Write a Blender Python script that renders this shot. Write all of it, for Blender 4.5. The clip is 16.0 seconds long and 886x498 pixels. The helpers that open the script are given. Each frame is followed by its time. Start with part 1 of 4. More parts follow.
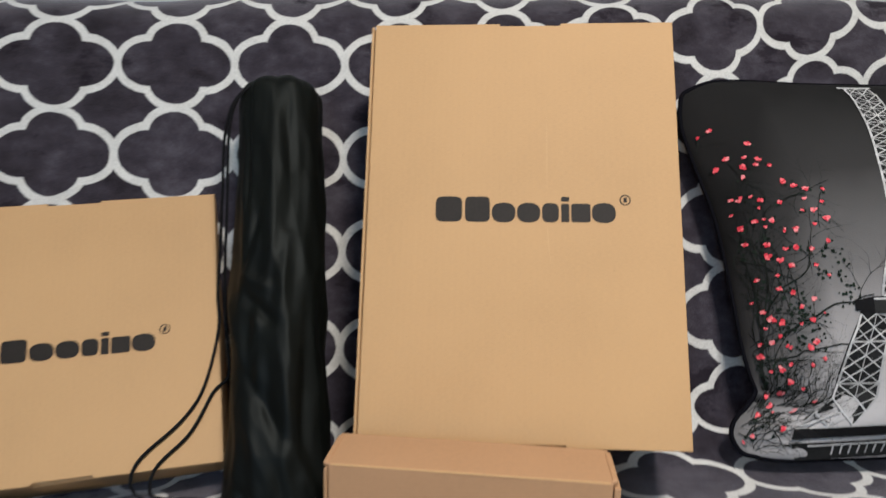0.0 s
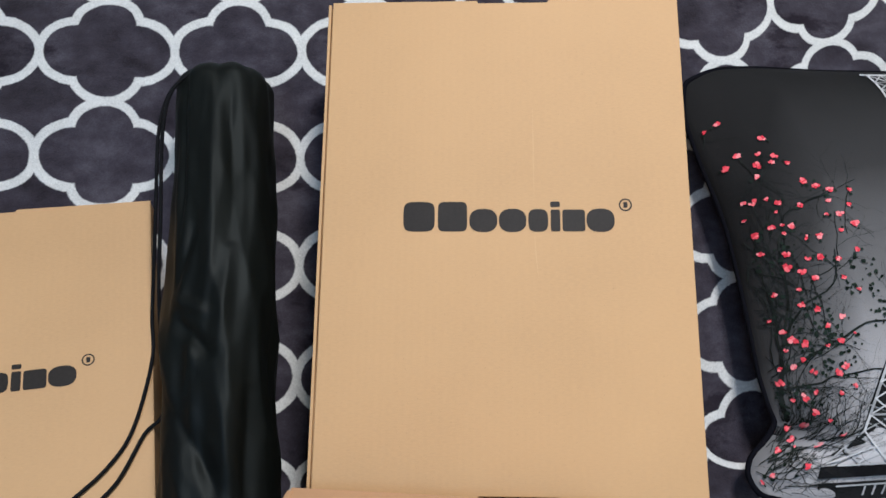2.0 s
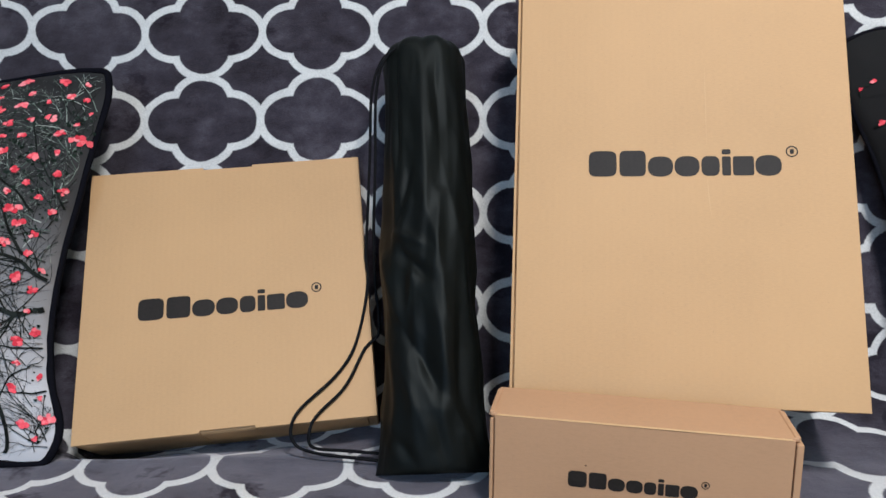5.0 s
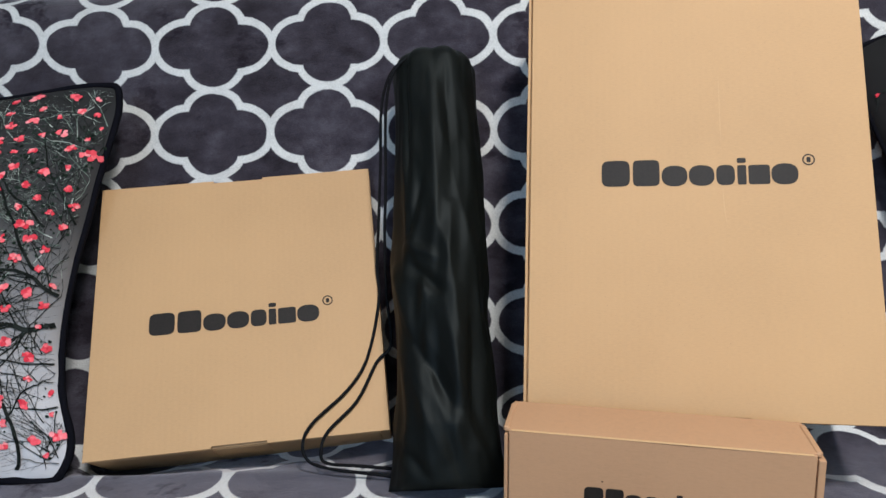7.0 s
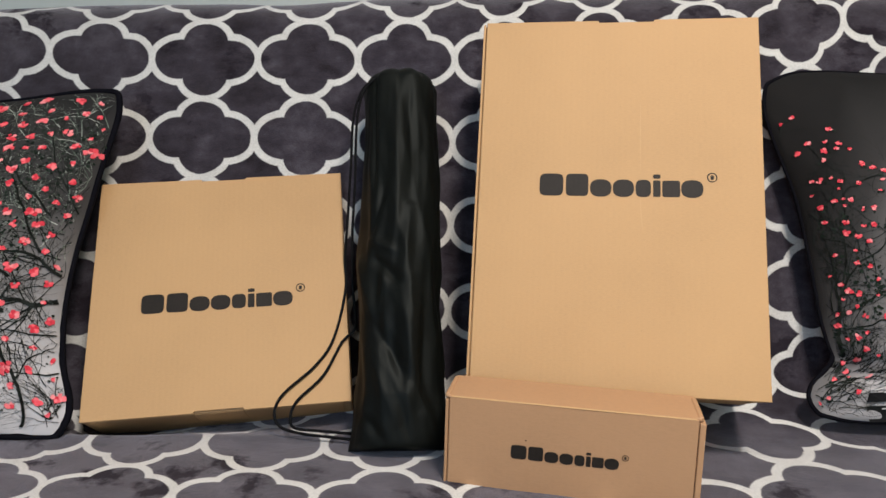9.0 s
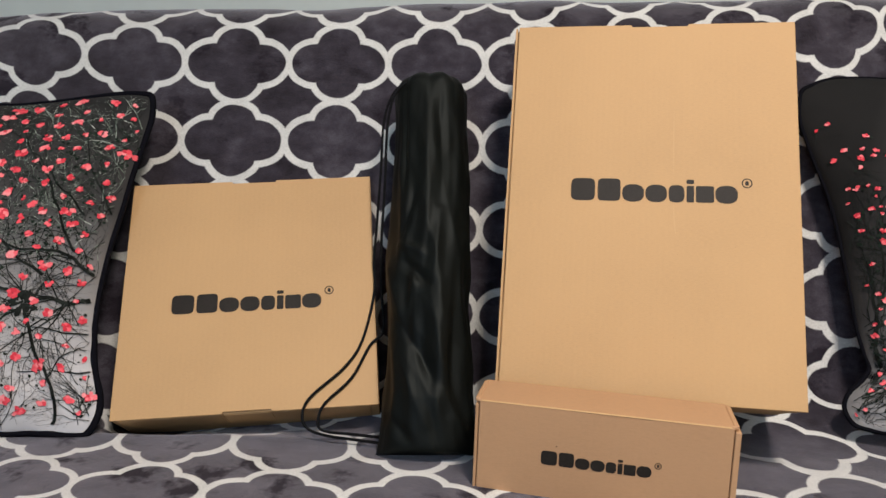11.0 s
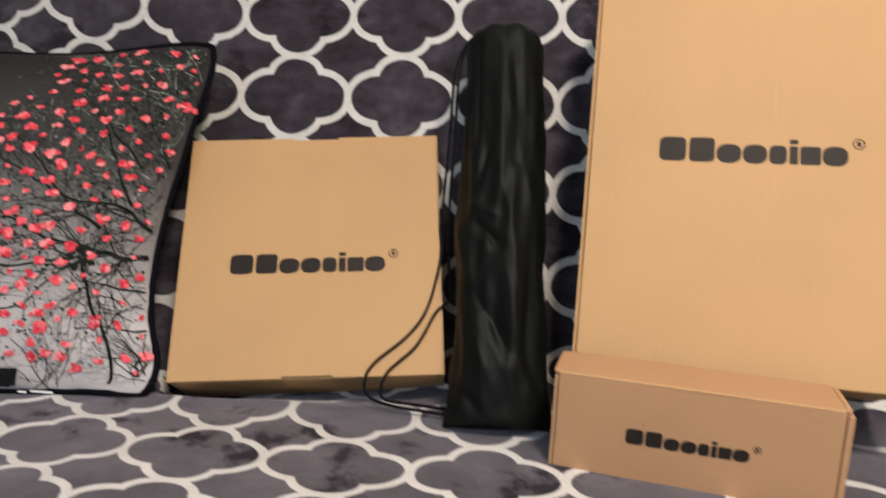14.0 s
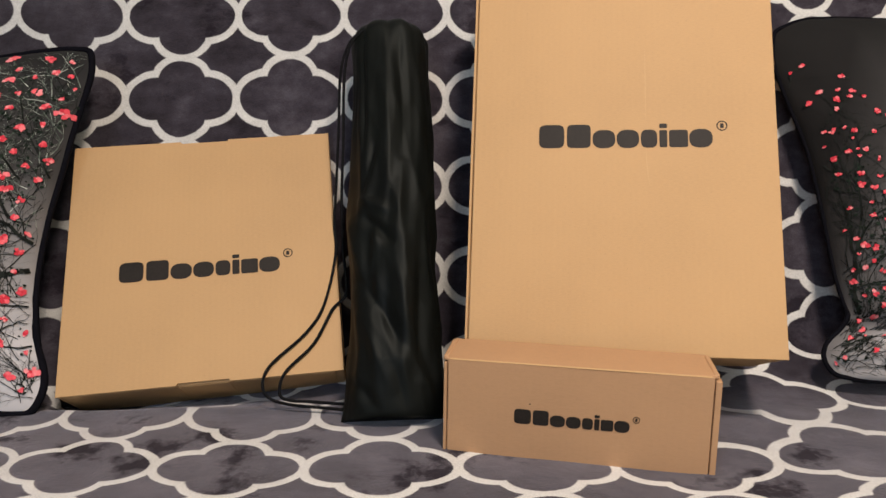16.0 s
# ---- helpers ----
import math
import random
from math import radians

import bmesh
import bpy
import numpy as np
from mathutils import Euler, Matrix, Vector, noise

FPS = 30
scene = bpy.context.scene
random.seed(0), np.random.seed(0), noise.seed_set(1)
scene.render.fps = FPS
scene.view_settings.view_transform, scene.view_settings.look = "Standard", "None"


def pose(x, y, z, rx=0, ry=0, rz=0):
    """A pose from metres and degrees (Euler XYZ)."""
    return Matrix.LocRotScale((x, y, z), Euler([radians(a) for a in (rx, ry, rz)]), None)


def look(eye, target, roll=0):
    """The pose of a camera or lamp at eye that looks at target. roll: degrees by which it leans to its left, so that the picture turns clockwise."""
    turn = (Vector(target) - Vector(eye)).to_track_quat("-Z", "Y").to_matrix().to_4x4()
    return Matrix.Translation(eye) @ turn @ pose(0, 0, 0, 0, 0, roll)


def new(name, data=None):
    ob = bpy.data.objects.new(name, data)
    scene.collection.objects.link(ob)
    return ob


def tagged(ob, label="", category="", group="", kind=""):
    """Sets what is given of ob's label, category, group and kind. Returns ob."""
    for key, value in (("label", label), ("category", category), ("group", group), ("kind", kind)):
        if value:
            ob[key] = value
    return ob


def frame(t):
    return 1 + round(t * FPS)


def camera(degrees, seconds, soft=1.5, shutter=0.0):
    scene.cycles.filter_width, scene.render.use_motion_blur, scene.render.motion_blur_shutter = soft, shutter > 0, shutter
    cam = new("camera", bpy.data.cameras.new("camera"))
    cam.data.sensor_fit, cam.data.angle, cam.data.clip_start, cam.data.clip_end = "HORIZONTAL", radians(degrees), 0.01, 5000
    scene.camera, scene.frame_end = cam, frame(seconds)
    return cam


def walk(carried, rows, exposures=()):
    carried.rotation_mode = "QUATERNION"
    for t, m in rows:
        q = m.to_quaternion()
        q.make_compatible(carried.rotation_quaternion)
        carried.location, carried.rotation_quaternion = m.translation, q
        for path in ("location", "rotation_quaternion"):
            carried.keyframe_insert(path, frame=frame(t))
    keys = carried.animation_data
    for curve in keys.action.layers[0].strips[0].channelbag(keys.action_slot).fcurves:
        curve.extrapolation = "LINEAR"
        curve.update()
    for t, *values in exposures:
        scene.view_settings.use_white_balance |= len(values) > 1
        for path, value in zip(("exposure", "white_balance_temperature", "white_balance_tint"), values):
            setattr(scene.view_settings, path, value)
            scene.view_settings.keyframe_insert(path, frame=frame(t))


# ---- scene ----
cam = camera(61.9, 16.0, shutter=0.4)
PATH = [
    (0, (0.065, 0.009, 0.853), (0.154, 1.996, 0.638), 0.5),
    (0.5, (0.091, 0.122, 0.86), (0.228, 2.11, 0.699), 0.5),
    (1, (0.088, 0.147, 0.849), (0.209, 2.136, 0.678), 0.7),
    (1.5, (0.096, 0.146, 0.856), (0.213, 2.133, 0.661), 0.6),
    (2, (0.088, 0.143, 0.854), (0.215, 2.127, 0.639), 0.1),
    (2.5, (0.062, 0.092, 0.837), (0.134, 2.074, 0.583), -0.6),
    (3, (0.01, 0.017, 0.817), (-0.022, 1.997, 0.538), -0.8),
    (3.5, (0.002, -0.004, 0.799), (-0.068, 1.974, 0.507), -0.6),
    (4, (0.005, -0.02, 0.791), (-0.07, 1.959, 0.511), -0.1),
    (4.5, (-0.018, 0.001, 0.811), (-0.128, 1.981, 0.548), 0.0),
    (7, (-0.021, 0.019, 0.821), (-0.183, 1.998, 0.59), -1.0),
    (7.5, (-0.002, -0.003, 0.814), (-0.143, 1.98, 0.589), -1.0),
    (8, (0.009, -0.042, 0.811), (-0.066, 1.945, 0.597), 0.2),
    (8.5, (0.017, -0.099, 0.821), (-0.042, 1.89, 0.625), 1.1),
    (9, (0.015, -0.12, 0.822), (-0.084, 1.867, 0.61), 0.9),
    (11.5, (-0.011, -0.116, 0.813), (-0.206, 1.866, 0.627), 1.9),
    (12, (-0.094, -0.083, 0.83), (-0.486, 1.868, 0.628), 1.8),
    (12.5, (-0.111, -0.052, 0.823), (-0.504, 1.899, 0.62), 2.9),
    (13, (-0.105, -0.046, 0.82), (-0.476, 1.909, 0.613), 3.2),
    (13.5, (-0.109, -0.053, 0.821), (-0.452, 1.907, 0.614), 3.2),
    (14, (-0.043, -0.06, 0.781), (-0.309, 1.907, 0.537), 2.4),
    (14.5, (-0.007, -0.057, 0.749), (-0.164, 1.906, 0.401), 1.3),
    (15, (0.004, -0.05, 0.759), (-0.111, 1.915, 0.404), 0.2),
    (15.5, (0.008, -0.064, 0.773), (-0.079, 1.913, 0.489), -0.1),
    (16, (0.009, -0.068, 0.778), (-0.069, 1.916, 0.532), 0.0),
]
EXPOSURES = [(0.0, -0.08, 5750, 8), (1.0, 0.04, 5300, 8), (4.5, 0.08, 5250, 8), (7.5, 0.08, 5350, 7), (8.5, 0.02, 5750, 9), (9.2, 0.02, 6000, 10), (11.3, 0.0, 6050, 11), (12.2, 0.05, 6400, 14), (13.6, 0.05, 6400, 14), (14.6, 0.05, 6400, 13), (16.0, -0.06, 6450, 14)]
walk(cam, [(t, look(eye, target, roll)) for t, eye, target, roll in PATH], EXPOSURES)

# ---- world and light ----
world = bpy.data.worlds.new("world")
scene.world = world
world.use_nodes = True
wn = world.node_tree.nodes
sky = wn.new("ShaderNodeTexSky")
sky.sky_type, sky.sun_disc = "NISHITA", False
sky.sun_elevation, sky.sun_rotation = radians(35), radians(200)
world.node_tree.links.new(sky.outputs[0], wn["Background"].inputs[0])
wn["Background"].inputs[1].default_value = 0.08


def area_lamp(name, m, sx, sy, watts, colour):
    data = bpy.data.lights.new(name, "AREA")
    data.shape, data.size, data.size_y = "RECTANGLE", sx, sy
    data.energy, data.color = watts, colour
    ob = new(name, data)
    ob.matrix_world = m
    return ob


LAMP = (0.44, -0.50, 2.40)
area_lamp("ceiling_lamp_light", pose(LAMP[0], LAMP[1], LAMP[2] - 0.07), 0.36, 0.36, 66, (1.0, 0.868, 0.735))
# cool fill added behind the camera, as if from an assumed window
area_lamp("cool_fill_light", look((-0.9, -2.52, 1.45), (-0.9, 0.0, 1.3)), 1.1, 1.1, 19, (0.46, 0.70, 1.0))


# ---- materials ----
class Nodes:
    """A small helper to write node trees."""

    def __init__(self, name):
        self.mat = bpy.data.materials.new(name)
        self.mat.use_nodes = True
        self.tree = self.mat.node_tree
        self.bsdf = self.tree.nodes["Principled BSDF"]

    def add(self, kind, props=(), **inputs):
        n = self.tree.nodes.new("ShaderNode" + kind)
        for k, v in dict(props).items():
            setattr(n, k, v)
        for k, v in inputs.items():
            key = int(k[1:]) if k[0] == "i" and k[1:].isdigit() else k.replace("_", " ")
            self.put(n.inputs[key], v)
        return n

    def put(self, socket, v):
        if hasattr(v, "is_output"):
            self.tree.links.new(v, socket)
        else:
            socket.default_value = v

    def math(self, op, a, b=0.0, c=0.0):
        return self.add("Math", {"operation": op}, i0=a, i1=b, i2=c).outputs[0]

    def noise(self, vec, scale, detail=3.0, rough=0.5):
        return self.add("TexNoise", Vector=vec, Scale=scale, Detail=detail, Roughness=rough).outputs[0]

    def ramp(self, fac, *stops):
        n = self.add("ValToRGB", Fac=fac)
        e = n.color_ramp.elements
        e[0].position, e[0].color = stops[0][0], (*stops[0][1], 1)
        e[1].position, e[1].color = stops[-1][0], (*stops[-1][1], 1)
        for p, c in stops[1:-1]:
            q = e.new(p)
            q.color = (*c, 1)
        return n.outputs[0]

    def mix(self, fac, a, b, mode="MIX"):
        n = self.add("Mix", {"data_type": "RGBA", "blend_type": mode})
        self.put(n.inputs[0], fac)
        self.put(n.inputs[6], a if hasattr(a, "is_output") else (*a, 1))
        self.put(n.inputs[7], b if hasattr(b, "is_output") else (*b, 1))
        return n.outputs[2]

    def bump(self, height, strength, distance):
        n = self.add("Bump", Strength=strength, Distance=distance, Height=height)
        self.put(self.bsdf.inputs["Normal"], n.outputs[0])

    def set(self, **inputs):
        for k, v in inputs.items():
            self.put(self.bsdf.inputs[k.replace("_", " ")], v)
        return self.mat

    def coords(self, which="Object"):
        return self.add("TexCoord").outputs[which]


def scaled(n, vec, s):
    return n.add("VectorMath", {"operation": "MULTIPLY"}, i0=vec, i1=s).outputs[0]


def plain_material(name, colour, rough=0.6, spread=0.12, scale=30.0, bump=0.1, metal=0.0, spec=0.3):
    n = Nodes(name)
    co = n.coords()
    f = n.noise(co, scale, 5)
    g = n.noise(co, scale / 9, 2)
    f2 = n.math("ADD", n.math("MULTIPLY", f, 0.6), n.math("MULTIPLY", g, 0.4))
    lo, hi = [c * (1 - spread) for c in colour], [min(1, c * (1 + spread)) for c in colour]
    n.bump(f, bump, 0.002)
    return n.set(Base_Color=n.ramp(f2, (0.3, lo), (0.7, hi)), Roughness=rough, Metallic=metal, Specular_IOR_Level=spec)


def cardboard(name, base):
    n = Nodes(name)
    co = n.coords()
    blot = n.noise(co, 5.0, 3)
    fibre = n.noise(scaled(n, co, (1, 1, 5)), 160.0, 4, 0.7)
    fleck = n.noise(co, 420.0, 2, 0.6)
    flute = n.add("TexWave", {"wave_type": "BANDS", "bands_direction": "X"}, Vector=co, Scale=42.0, Distortion=0.6, Detail=1.0).outputs[1]
    v = n.math("ADD", n.math("MULTIPLY", blot, 0.5), n.math("MULTIPLY", fibre, 0.5))
    col = n.ramp(v, (0.25, [c * 0.86 for c in base]), (0.5, base), (0.78, [min(1, c * 1.10) for c in base]))
    col = n.mix(n.ramp(fleck, (0.66, (0, 0, 0)), (0.74, (0.35, 0.35, 0.35))), col, [c * 0.62 for c in base])
    n.bump(n.math("ADD", n.math("MULTIPLY", flute, 0.25), n.math("MULTIPLY", fibre, 0.5)), 0.10, 0.0012)
    return n.set(Base_Color=col, Roughness=n.math("MULTIPLY_ADD", fibre, 0.2, 0.55), Specular_IOR_Level=0.35)


KRAFT = cardboard("kraft_cardboard", (0.525, 0.324, 0.150))
KRAFT_RED = cardboard("reddish_kraft_cardboard", (0.455, 0.266, 0.139))
INK = plain_material("black_print", (0.019, 0.015, 0.012), 0.55, 0.25, 300, 0.05, spec=0.20)


def blanket_material():
    """Plush fabric, woven in dark grey with a light quatrefoil trellis. UV: columns and rows of the trellis."""
    n = Nodes("plush_trellis_blanket")
    uv = n.coords("UV")
    co = n.coords()
    fuzz = n.add("TexNoise", Vector=co, Scale=330.0, Detail=3.0)
    wob = n.add("TexNoise", Vector=co, Scale=14.0, Detail=2.0)
    d1 = n.add("VectorMath", {"operation": "MULTIPLY_ADD"}, i0=fuzz.outputs[1], i1=(0.015, 0.018, 0), i2=uv).outputs[0]
    d2 = n.add("VectorMath", {"operation": "MULTIPLY_ADD"}, i0=wob.outputs[1], i1=(0.05, 0.06, 0), i2=d1).outputs[0]
    d3 = n.add("VectorMath", {"operation": "SUBTRACT"}, i0=d2, i1=(0.0325, 0.039, 0)).outputs[0]
    sep = n.add("SeparateXYZ", Vector=d3)
    # distance from the middle of a cell, 0 to 1 on each axis
    a = n.math("ABSOLUTE", n.math("MULTIPLY_ADD", n.math("FRACT", sep.outputs[0]), 2.0, -1.0))
    b = n.math("ABSOLUTE", n.math("MULTIPLY_ADD", n.math("FRACT", n.math("ADD", sep.outputs[1], 0.5)), 2.0, -1.0))

    x = n.math("MULTIPLY", a, 0.0856)
    y = n.math("MULTIPLY", b, 0.0665)

    def lobe(p, q, centre, rp, rq):
        """Distance in metres from the rim of an oval."""
        p = n.math("SUBTRACT", p, centre)
        g, h = n.math("DIVIDE", p, rp), n.math("DIVIDE", q, rq)
        r = n.math("SQRT", n.math("ADD", n.math("MULTIPLY", g, g), n.math("MULTIPLY", h, h)))
        g, h = n.math("DIVIDE", p, rp * rp), n.math("DIVIDE", q, rq * rq)
        slope = n.math("SQRT", n.math("ADD", n.math("MULTIPLY", g, g), n.math("MULTIPLY", h, h)))
        return n.math("DIVIDE", n.math("MULTIPLY", r, n.math("SUBTRACT", r, 1.0)), n.math("MAXIMUM", slope, 0.01))

    side = lobe(x, y, 0.0385, 0.0471, 0.0396)
    top = lobe(y, x, 0.0300, 0.0365, 0.0420)
    core = n.math("SUBTRACT", n.math("MAXIMUM", x, y), 0.030)
    f = n.math("MINIMUM", n.math("MINIMUM", side, top), core)
    line = n.add("MapRange", {"interpolation_type": "SMOOTHSTEP"}, Value=n.math("ABSOLUTE", f), From_Min=0.0044, From_Max=0.0068, To_Min=1.0, To_Max=0.0).outputs[0]
    pile = n.noise(co, 9.0, 4, 0.65)
    streak = n.noise(scaled(n, co, (1.0, 0.9, 1.6)), 26.0, 4, 0.6)
    grain = n.noise(co, 520.0, 2)
    brushed = n.ramp(n.noise(scaled(n, co, (1.0, 0.85, 1.5)), 7.5, 6, 0.66), (0.555, (0, 0, 0)), (0.625, (1, 1, 1)))
    v = n.math("ADD", n.math("ADD", n.math("MULTIPLY", pile, 0.47), n.math("MULTIPLY", streak, 0.38)), n.math("MULTIPLY", grain, 0.15))
    dark = n.ramp(v, (0.37, (0.011, 0.008, 0.012)), (0.5, (0.034, 0.029, 0.039)), (0.63, (0.072, 0.065, 0.080)))
    dark = n.mix(n.math("MULTIPLY", brushed, 0.75), dark, (0.016, 0.012, 0.017))
    light = n.ramp(n.math("ADD", n.math("MULTIPLY", grain, 0.6), n.math("MULTIPLY", streak, 0.4)), (0.34, (0.52, 0.515, 0.49)), (0.66, (0.74, 0.735, 0.70)))
    n.bump(n.math("ADD", n.math("ADD", n.math("MULTIPLY", grain, 0.5), n.math("MULTIPLY", streak, 1.2)), n.math("MULTIPLY", line, 0.6)), 0.35, 0.003)
    return n.set(Base_Color=n.mix(line, dark, light), Roughness=0.9, Specular_IOR_Level=0.1, Sheen_Weight=n.math("MULTIPLY_ADD", brushed, -0.72, 0.85), Sheen_Roughness=0.5, Sheen_Tint=(0.66, 0.62, 0.66, 1))


BLANKET = blanket_material()
SOFA = plain_material("dark_sofa_fabric", (0.06, 0.055, 0.06), 0.9, 0.2, 200)
WALL = plain_material("grey_green_wall_paint", (0.56, 0.60, 0.57), 0.7, 0.03, 25, 0.12)
CEIL = plain_material("white_ceiling_paint", (0.78, 0.77, 0.74), 0.8, 0.02, 25, 0.1)
FLOOR = plain_material("beige_carpet", (0.40, 0.34, 0.28), 0.95, 0.25, 150, 0.4)
WHITE = plain_material("white_gloss_trim", (0.78, 0.77, 0.74), 0.4, 0.03, 20)


def nylon():
    n = Nodes("black_nylon")
    co = n.coords()
    wv = n.noise(co, 900.0, 1)
    crease = n.noise(scaled(n, co, (1.4, 1.4, 0.8)), 18.0, 3, 0.5)
    big = n.noise(co, 9.0, 2)
    n.bump(n.math("ADD", n.math("MULTIPLY", crease, 1.0), n.math("MULTIPLY", wv, 0.05)), 0.12, 0.003)
    return n.set(Base_Color=n.ramp(big, (0.35, (0.0012, 0.0015, 0.0012)), (0.7, (0.0024, 0.0030, 0.0022))), Roughness=n.math("MULTIPLY_ADD", big, 0.16, 0.50), Specular_IOR_Level=0.18, Specular_Tint=(0.92, 1.0, 0.97, 1))


NYLON = nylon()
CORD = plain_material("black_cord", (0.006, 0.006, 0.007), 0.75, 0.3, 600, 0.4, spec=0.12)


def print_cloth(name, seam, *stops):
    """Cushion cloth: a printed sky that fades from black at the top to pale grey at the foot."""
    n = Nodes(name)
    uv = n.add("SeparateXYZ", Vector=n.coords("UV"))
    co = n.coords()
    cloud = n.noise(co, 7.0, 3)
    h = n.math("MULTIPLY_ADD", n.math("SUBTRACT", cloud, 0.5), 0.10, uv.outputs[1])
    # towards the near seam, dark print and shade are both painted into the colour
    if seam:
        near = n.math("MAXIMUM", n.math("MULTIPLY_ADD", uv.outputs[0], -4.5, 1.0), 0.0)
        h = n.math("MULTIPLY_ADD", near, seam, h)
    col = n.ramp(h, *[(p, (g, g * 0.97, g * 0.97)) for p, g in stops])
    weave = n.noise(co, 700.0, 2)
    fold = n.noise(co, 16.0, 3)
    n.bump(n.math("ADD", n.math("MULTIPLY", weave, 0.15), n.math("MULTIPLY", fold, 0.8)), 0.3, 0.006)
    return n.set(Base_Color=col, Roughness=0.8, Specular_IOR_Level=0.08)


CLOTH = print_cloth("printed_cushion_cloth", 0.0, (0.02, 0.58), (0.17, 0.52), (0.36, 0.27), (0.60, 0.066), (0.95, 0.026))
# darker sky print, plus painted shade along the seam by the big box
CLOTH_DARK = print_cloth("printed_cushion_cloth_seam_shade", 0.42, (0.02, 0.62), (0.12, 0.55), (0.25, 0.42), (0.45, 0.16), (0.70, 0.038), (0.95, 0.015))
PIPING = plain_material("black_piping", (0.0045, 0.0045, 0.007), 0.85, 0.2, 300, spec=0.06)


def island_print(name, *colours):
    n = Nodes(name)
    r = n.add("NewGeometry").outputs["Random Per Island"]
    g = n.noise(n.coords(), 260.0, 3)
    m = n.math("MULTIPLY_ADD", n.math("SUBTRACT", g, 0.5), 0.7, r)
    k = len(colours) - 1
    return n.set(Base_Color=n.ramp(m, *[(0.05 + 0.9 * i / k, c) for i, c in enumerate(colours)]), Roughness=0.8, Specular_IOR_Level=0.06)


PETAL = island_print("red_petal_print", (0.60, 0.040, 0.062), (0.79, 0.085, 0.112), (0.87, 0.15, 0.175), (0.89, 0.31, 0.32))
TWIG = island_print("dark_twig_print", (0.008, 0.009, 0.008), (0.022, 0.026, 0.023))
TWIG_PALE = island_print("pale_twig_print", (0.07, 0.10, 0.08), (0.20, 0.24, 0.20), (0.52, 0.56, 0.50))
LEAF = island_print("leaf_print", (0.008, 0.012, 0.009), (0.022, 0.034, 0.025))
STEEL = island_print("pale_tower_print", (0.32, 0.32, 0.32), (0.62, 0.62, 0.62))
STEEL_DARK = island_print("dark_tower_print", (0.010, 0.010, 0.011), (0.03, 0.03, 0.03))


# ---- mesh helpers ----
def mesh_of(name, bm, material, smooth=False):
    me = bpy.data.meshes.new(name)
    bm.to_mesh(me)
    bm.free()
    me.materials.append(material)
    if smooth:
        for p in me.polygons:
            p.use_smooth = True
    return me


def part(name, bm, material, parent, label="", smooth=False):
    ob = new(name, mesh_of(name, bm, material, smooth))
    ob.parent = parent
    if label:
        ob["label"] = label
    return ob


def thing(name, m, label, category, group="", kind=""):
    ob = new(name)
    ob.empty_display_size = 0.05
    ob.matrix_world = m
    return tagged(ob, label, category, group, kind)


def slab(lo, hi, bevel=0.0, segments=2, bm=None):
    """A box from its two corners, with rounded edges."""
    made = bm or bmesh.new()
    c, s = [(p + q) / 2 for p, q in zip(lo, hi)], [q - p for p, q in zip(lo, hi)]
    vs = bmesh.ops.create_cube(made, size=1, matrix=Matrix.Translation(c) @ Matrix.Diagonal((*s, 1)))["verts"]
    if bevel:
        es = list({e for v in vs for e in v.link_edges})
        bmesh.ops.bevel(made, geom=es, offset=bevel, segments=segments, profile=0.6, affect="EDGES")
    return made


def structure(name, bm, material, label, category):
    return tagged(new(name, mesh_of(name, bm, material)), label, category, kind="structure")


def tube(points, radius, sides=8, bm=None, closed=False, taper=None):
    """A round tube along a smooth line through the points."""
    made = bm or bmesh.new()
    pts = [Vector(p) for p in points]
    line = []
    n = len(pts)
    for i in range(n if closed else n - 1):
        p0 = pts[(i - 1) % n] if closed or i else pts[0]
        p1, p2 = pts[i], pts[(i + 1) % n]
        p3 = pts[(i + 2) % n] if closed or i + 2 < n else p2
        for k in range(5):
            t = k / 5
            line.append(0.5 * (2 * p1 + (p2 - p0) * t + (2 * p0 - 5 * p1 + 4 * p2 - p3) * t * t + (3 * p1 - p0 - 3 * p2 + p3) * t ** 3))
    if not closed:
        line.append(pts[-1])
    rings = []
    up = Vector((0.31, 0.52, 0.79))
    for i, p in enumerate(line):
        d = (line[(i + 1) % len(line)] if closed or i + 1 < len(line) else p) - (line[i - 1] if closed or i else p)
        d.normalize()
        x = d.cross(up).normalized()
        y = d.cross(x)
        r = radius * (taper(i / len(line)) if taper else 1)
        rings.append([made.verts.new(p + r * (math.cos(q) * x + math.sin(q) * y)) for q in (2 * math.pi * k / sides for k in range(sides))])
    m = len(rings)
    for i in range(m if closed else m - 1):
        r0, r1 = rings[i], rings[(i + 1) % m]
        for k in range(sides):
            made.faces.new((r0[k], r0[(k + 1) % sides], r1[(k + 1) % sides], r1[k]))
    if not closed:
        made.faces.new(rings[0][::-1]), made.faces.new(rings[-1])
    return made


# ---- room ----
X0, X1, Y0, Y1, TOP = -2.3, 2.3, -2.6, 1.46, 2.5
structure("floor", slab((X0 - 0.1, Y0 - 0.1, -0.1), (X1 + 0.1, Y1 + 0.1, 0)), FLOOR, "beige carpeted living room floor", "floor")
structure("ceiling", slab((X0 - 0.1, Y0 - 0.1, TOP), (X1 + 0.1, Y1 + 0.1, TOP + 0.1)), CEIL, "plain white painted ceiling", "ceiling")
structure("wall_north", slab((X0 - 0.1, Y1, 0), (X1 + 0.1, Y1 + 0.1, TOP)), WALL, "pale grey-green painted wall behind the sofa", "wall")
structure("wall_east", slab((X1, Y0, 0), (X1 + 0.1, Y1, TOP)), WALL, "pale grey-green painted side wall", "wall")
structure("wall_west", slab((X0 - 0.1, Y0, 0), (X0, Y1, TOP)), WALL, "pale grey-green painted side wall", "wall")
# rear wall, out of view; its opening is added for the cool fill
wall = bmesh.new()
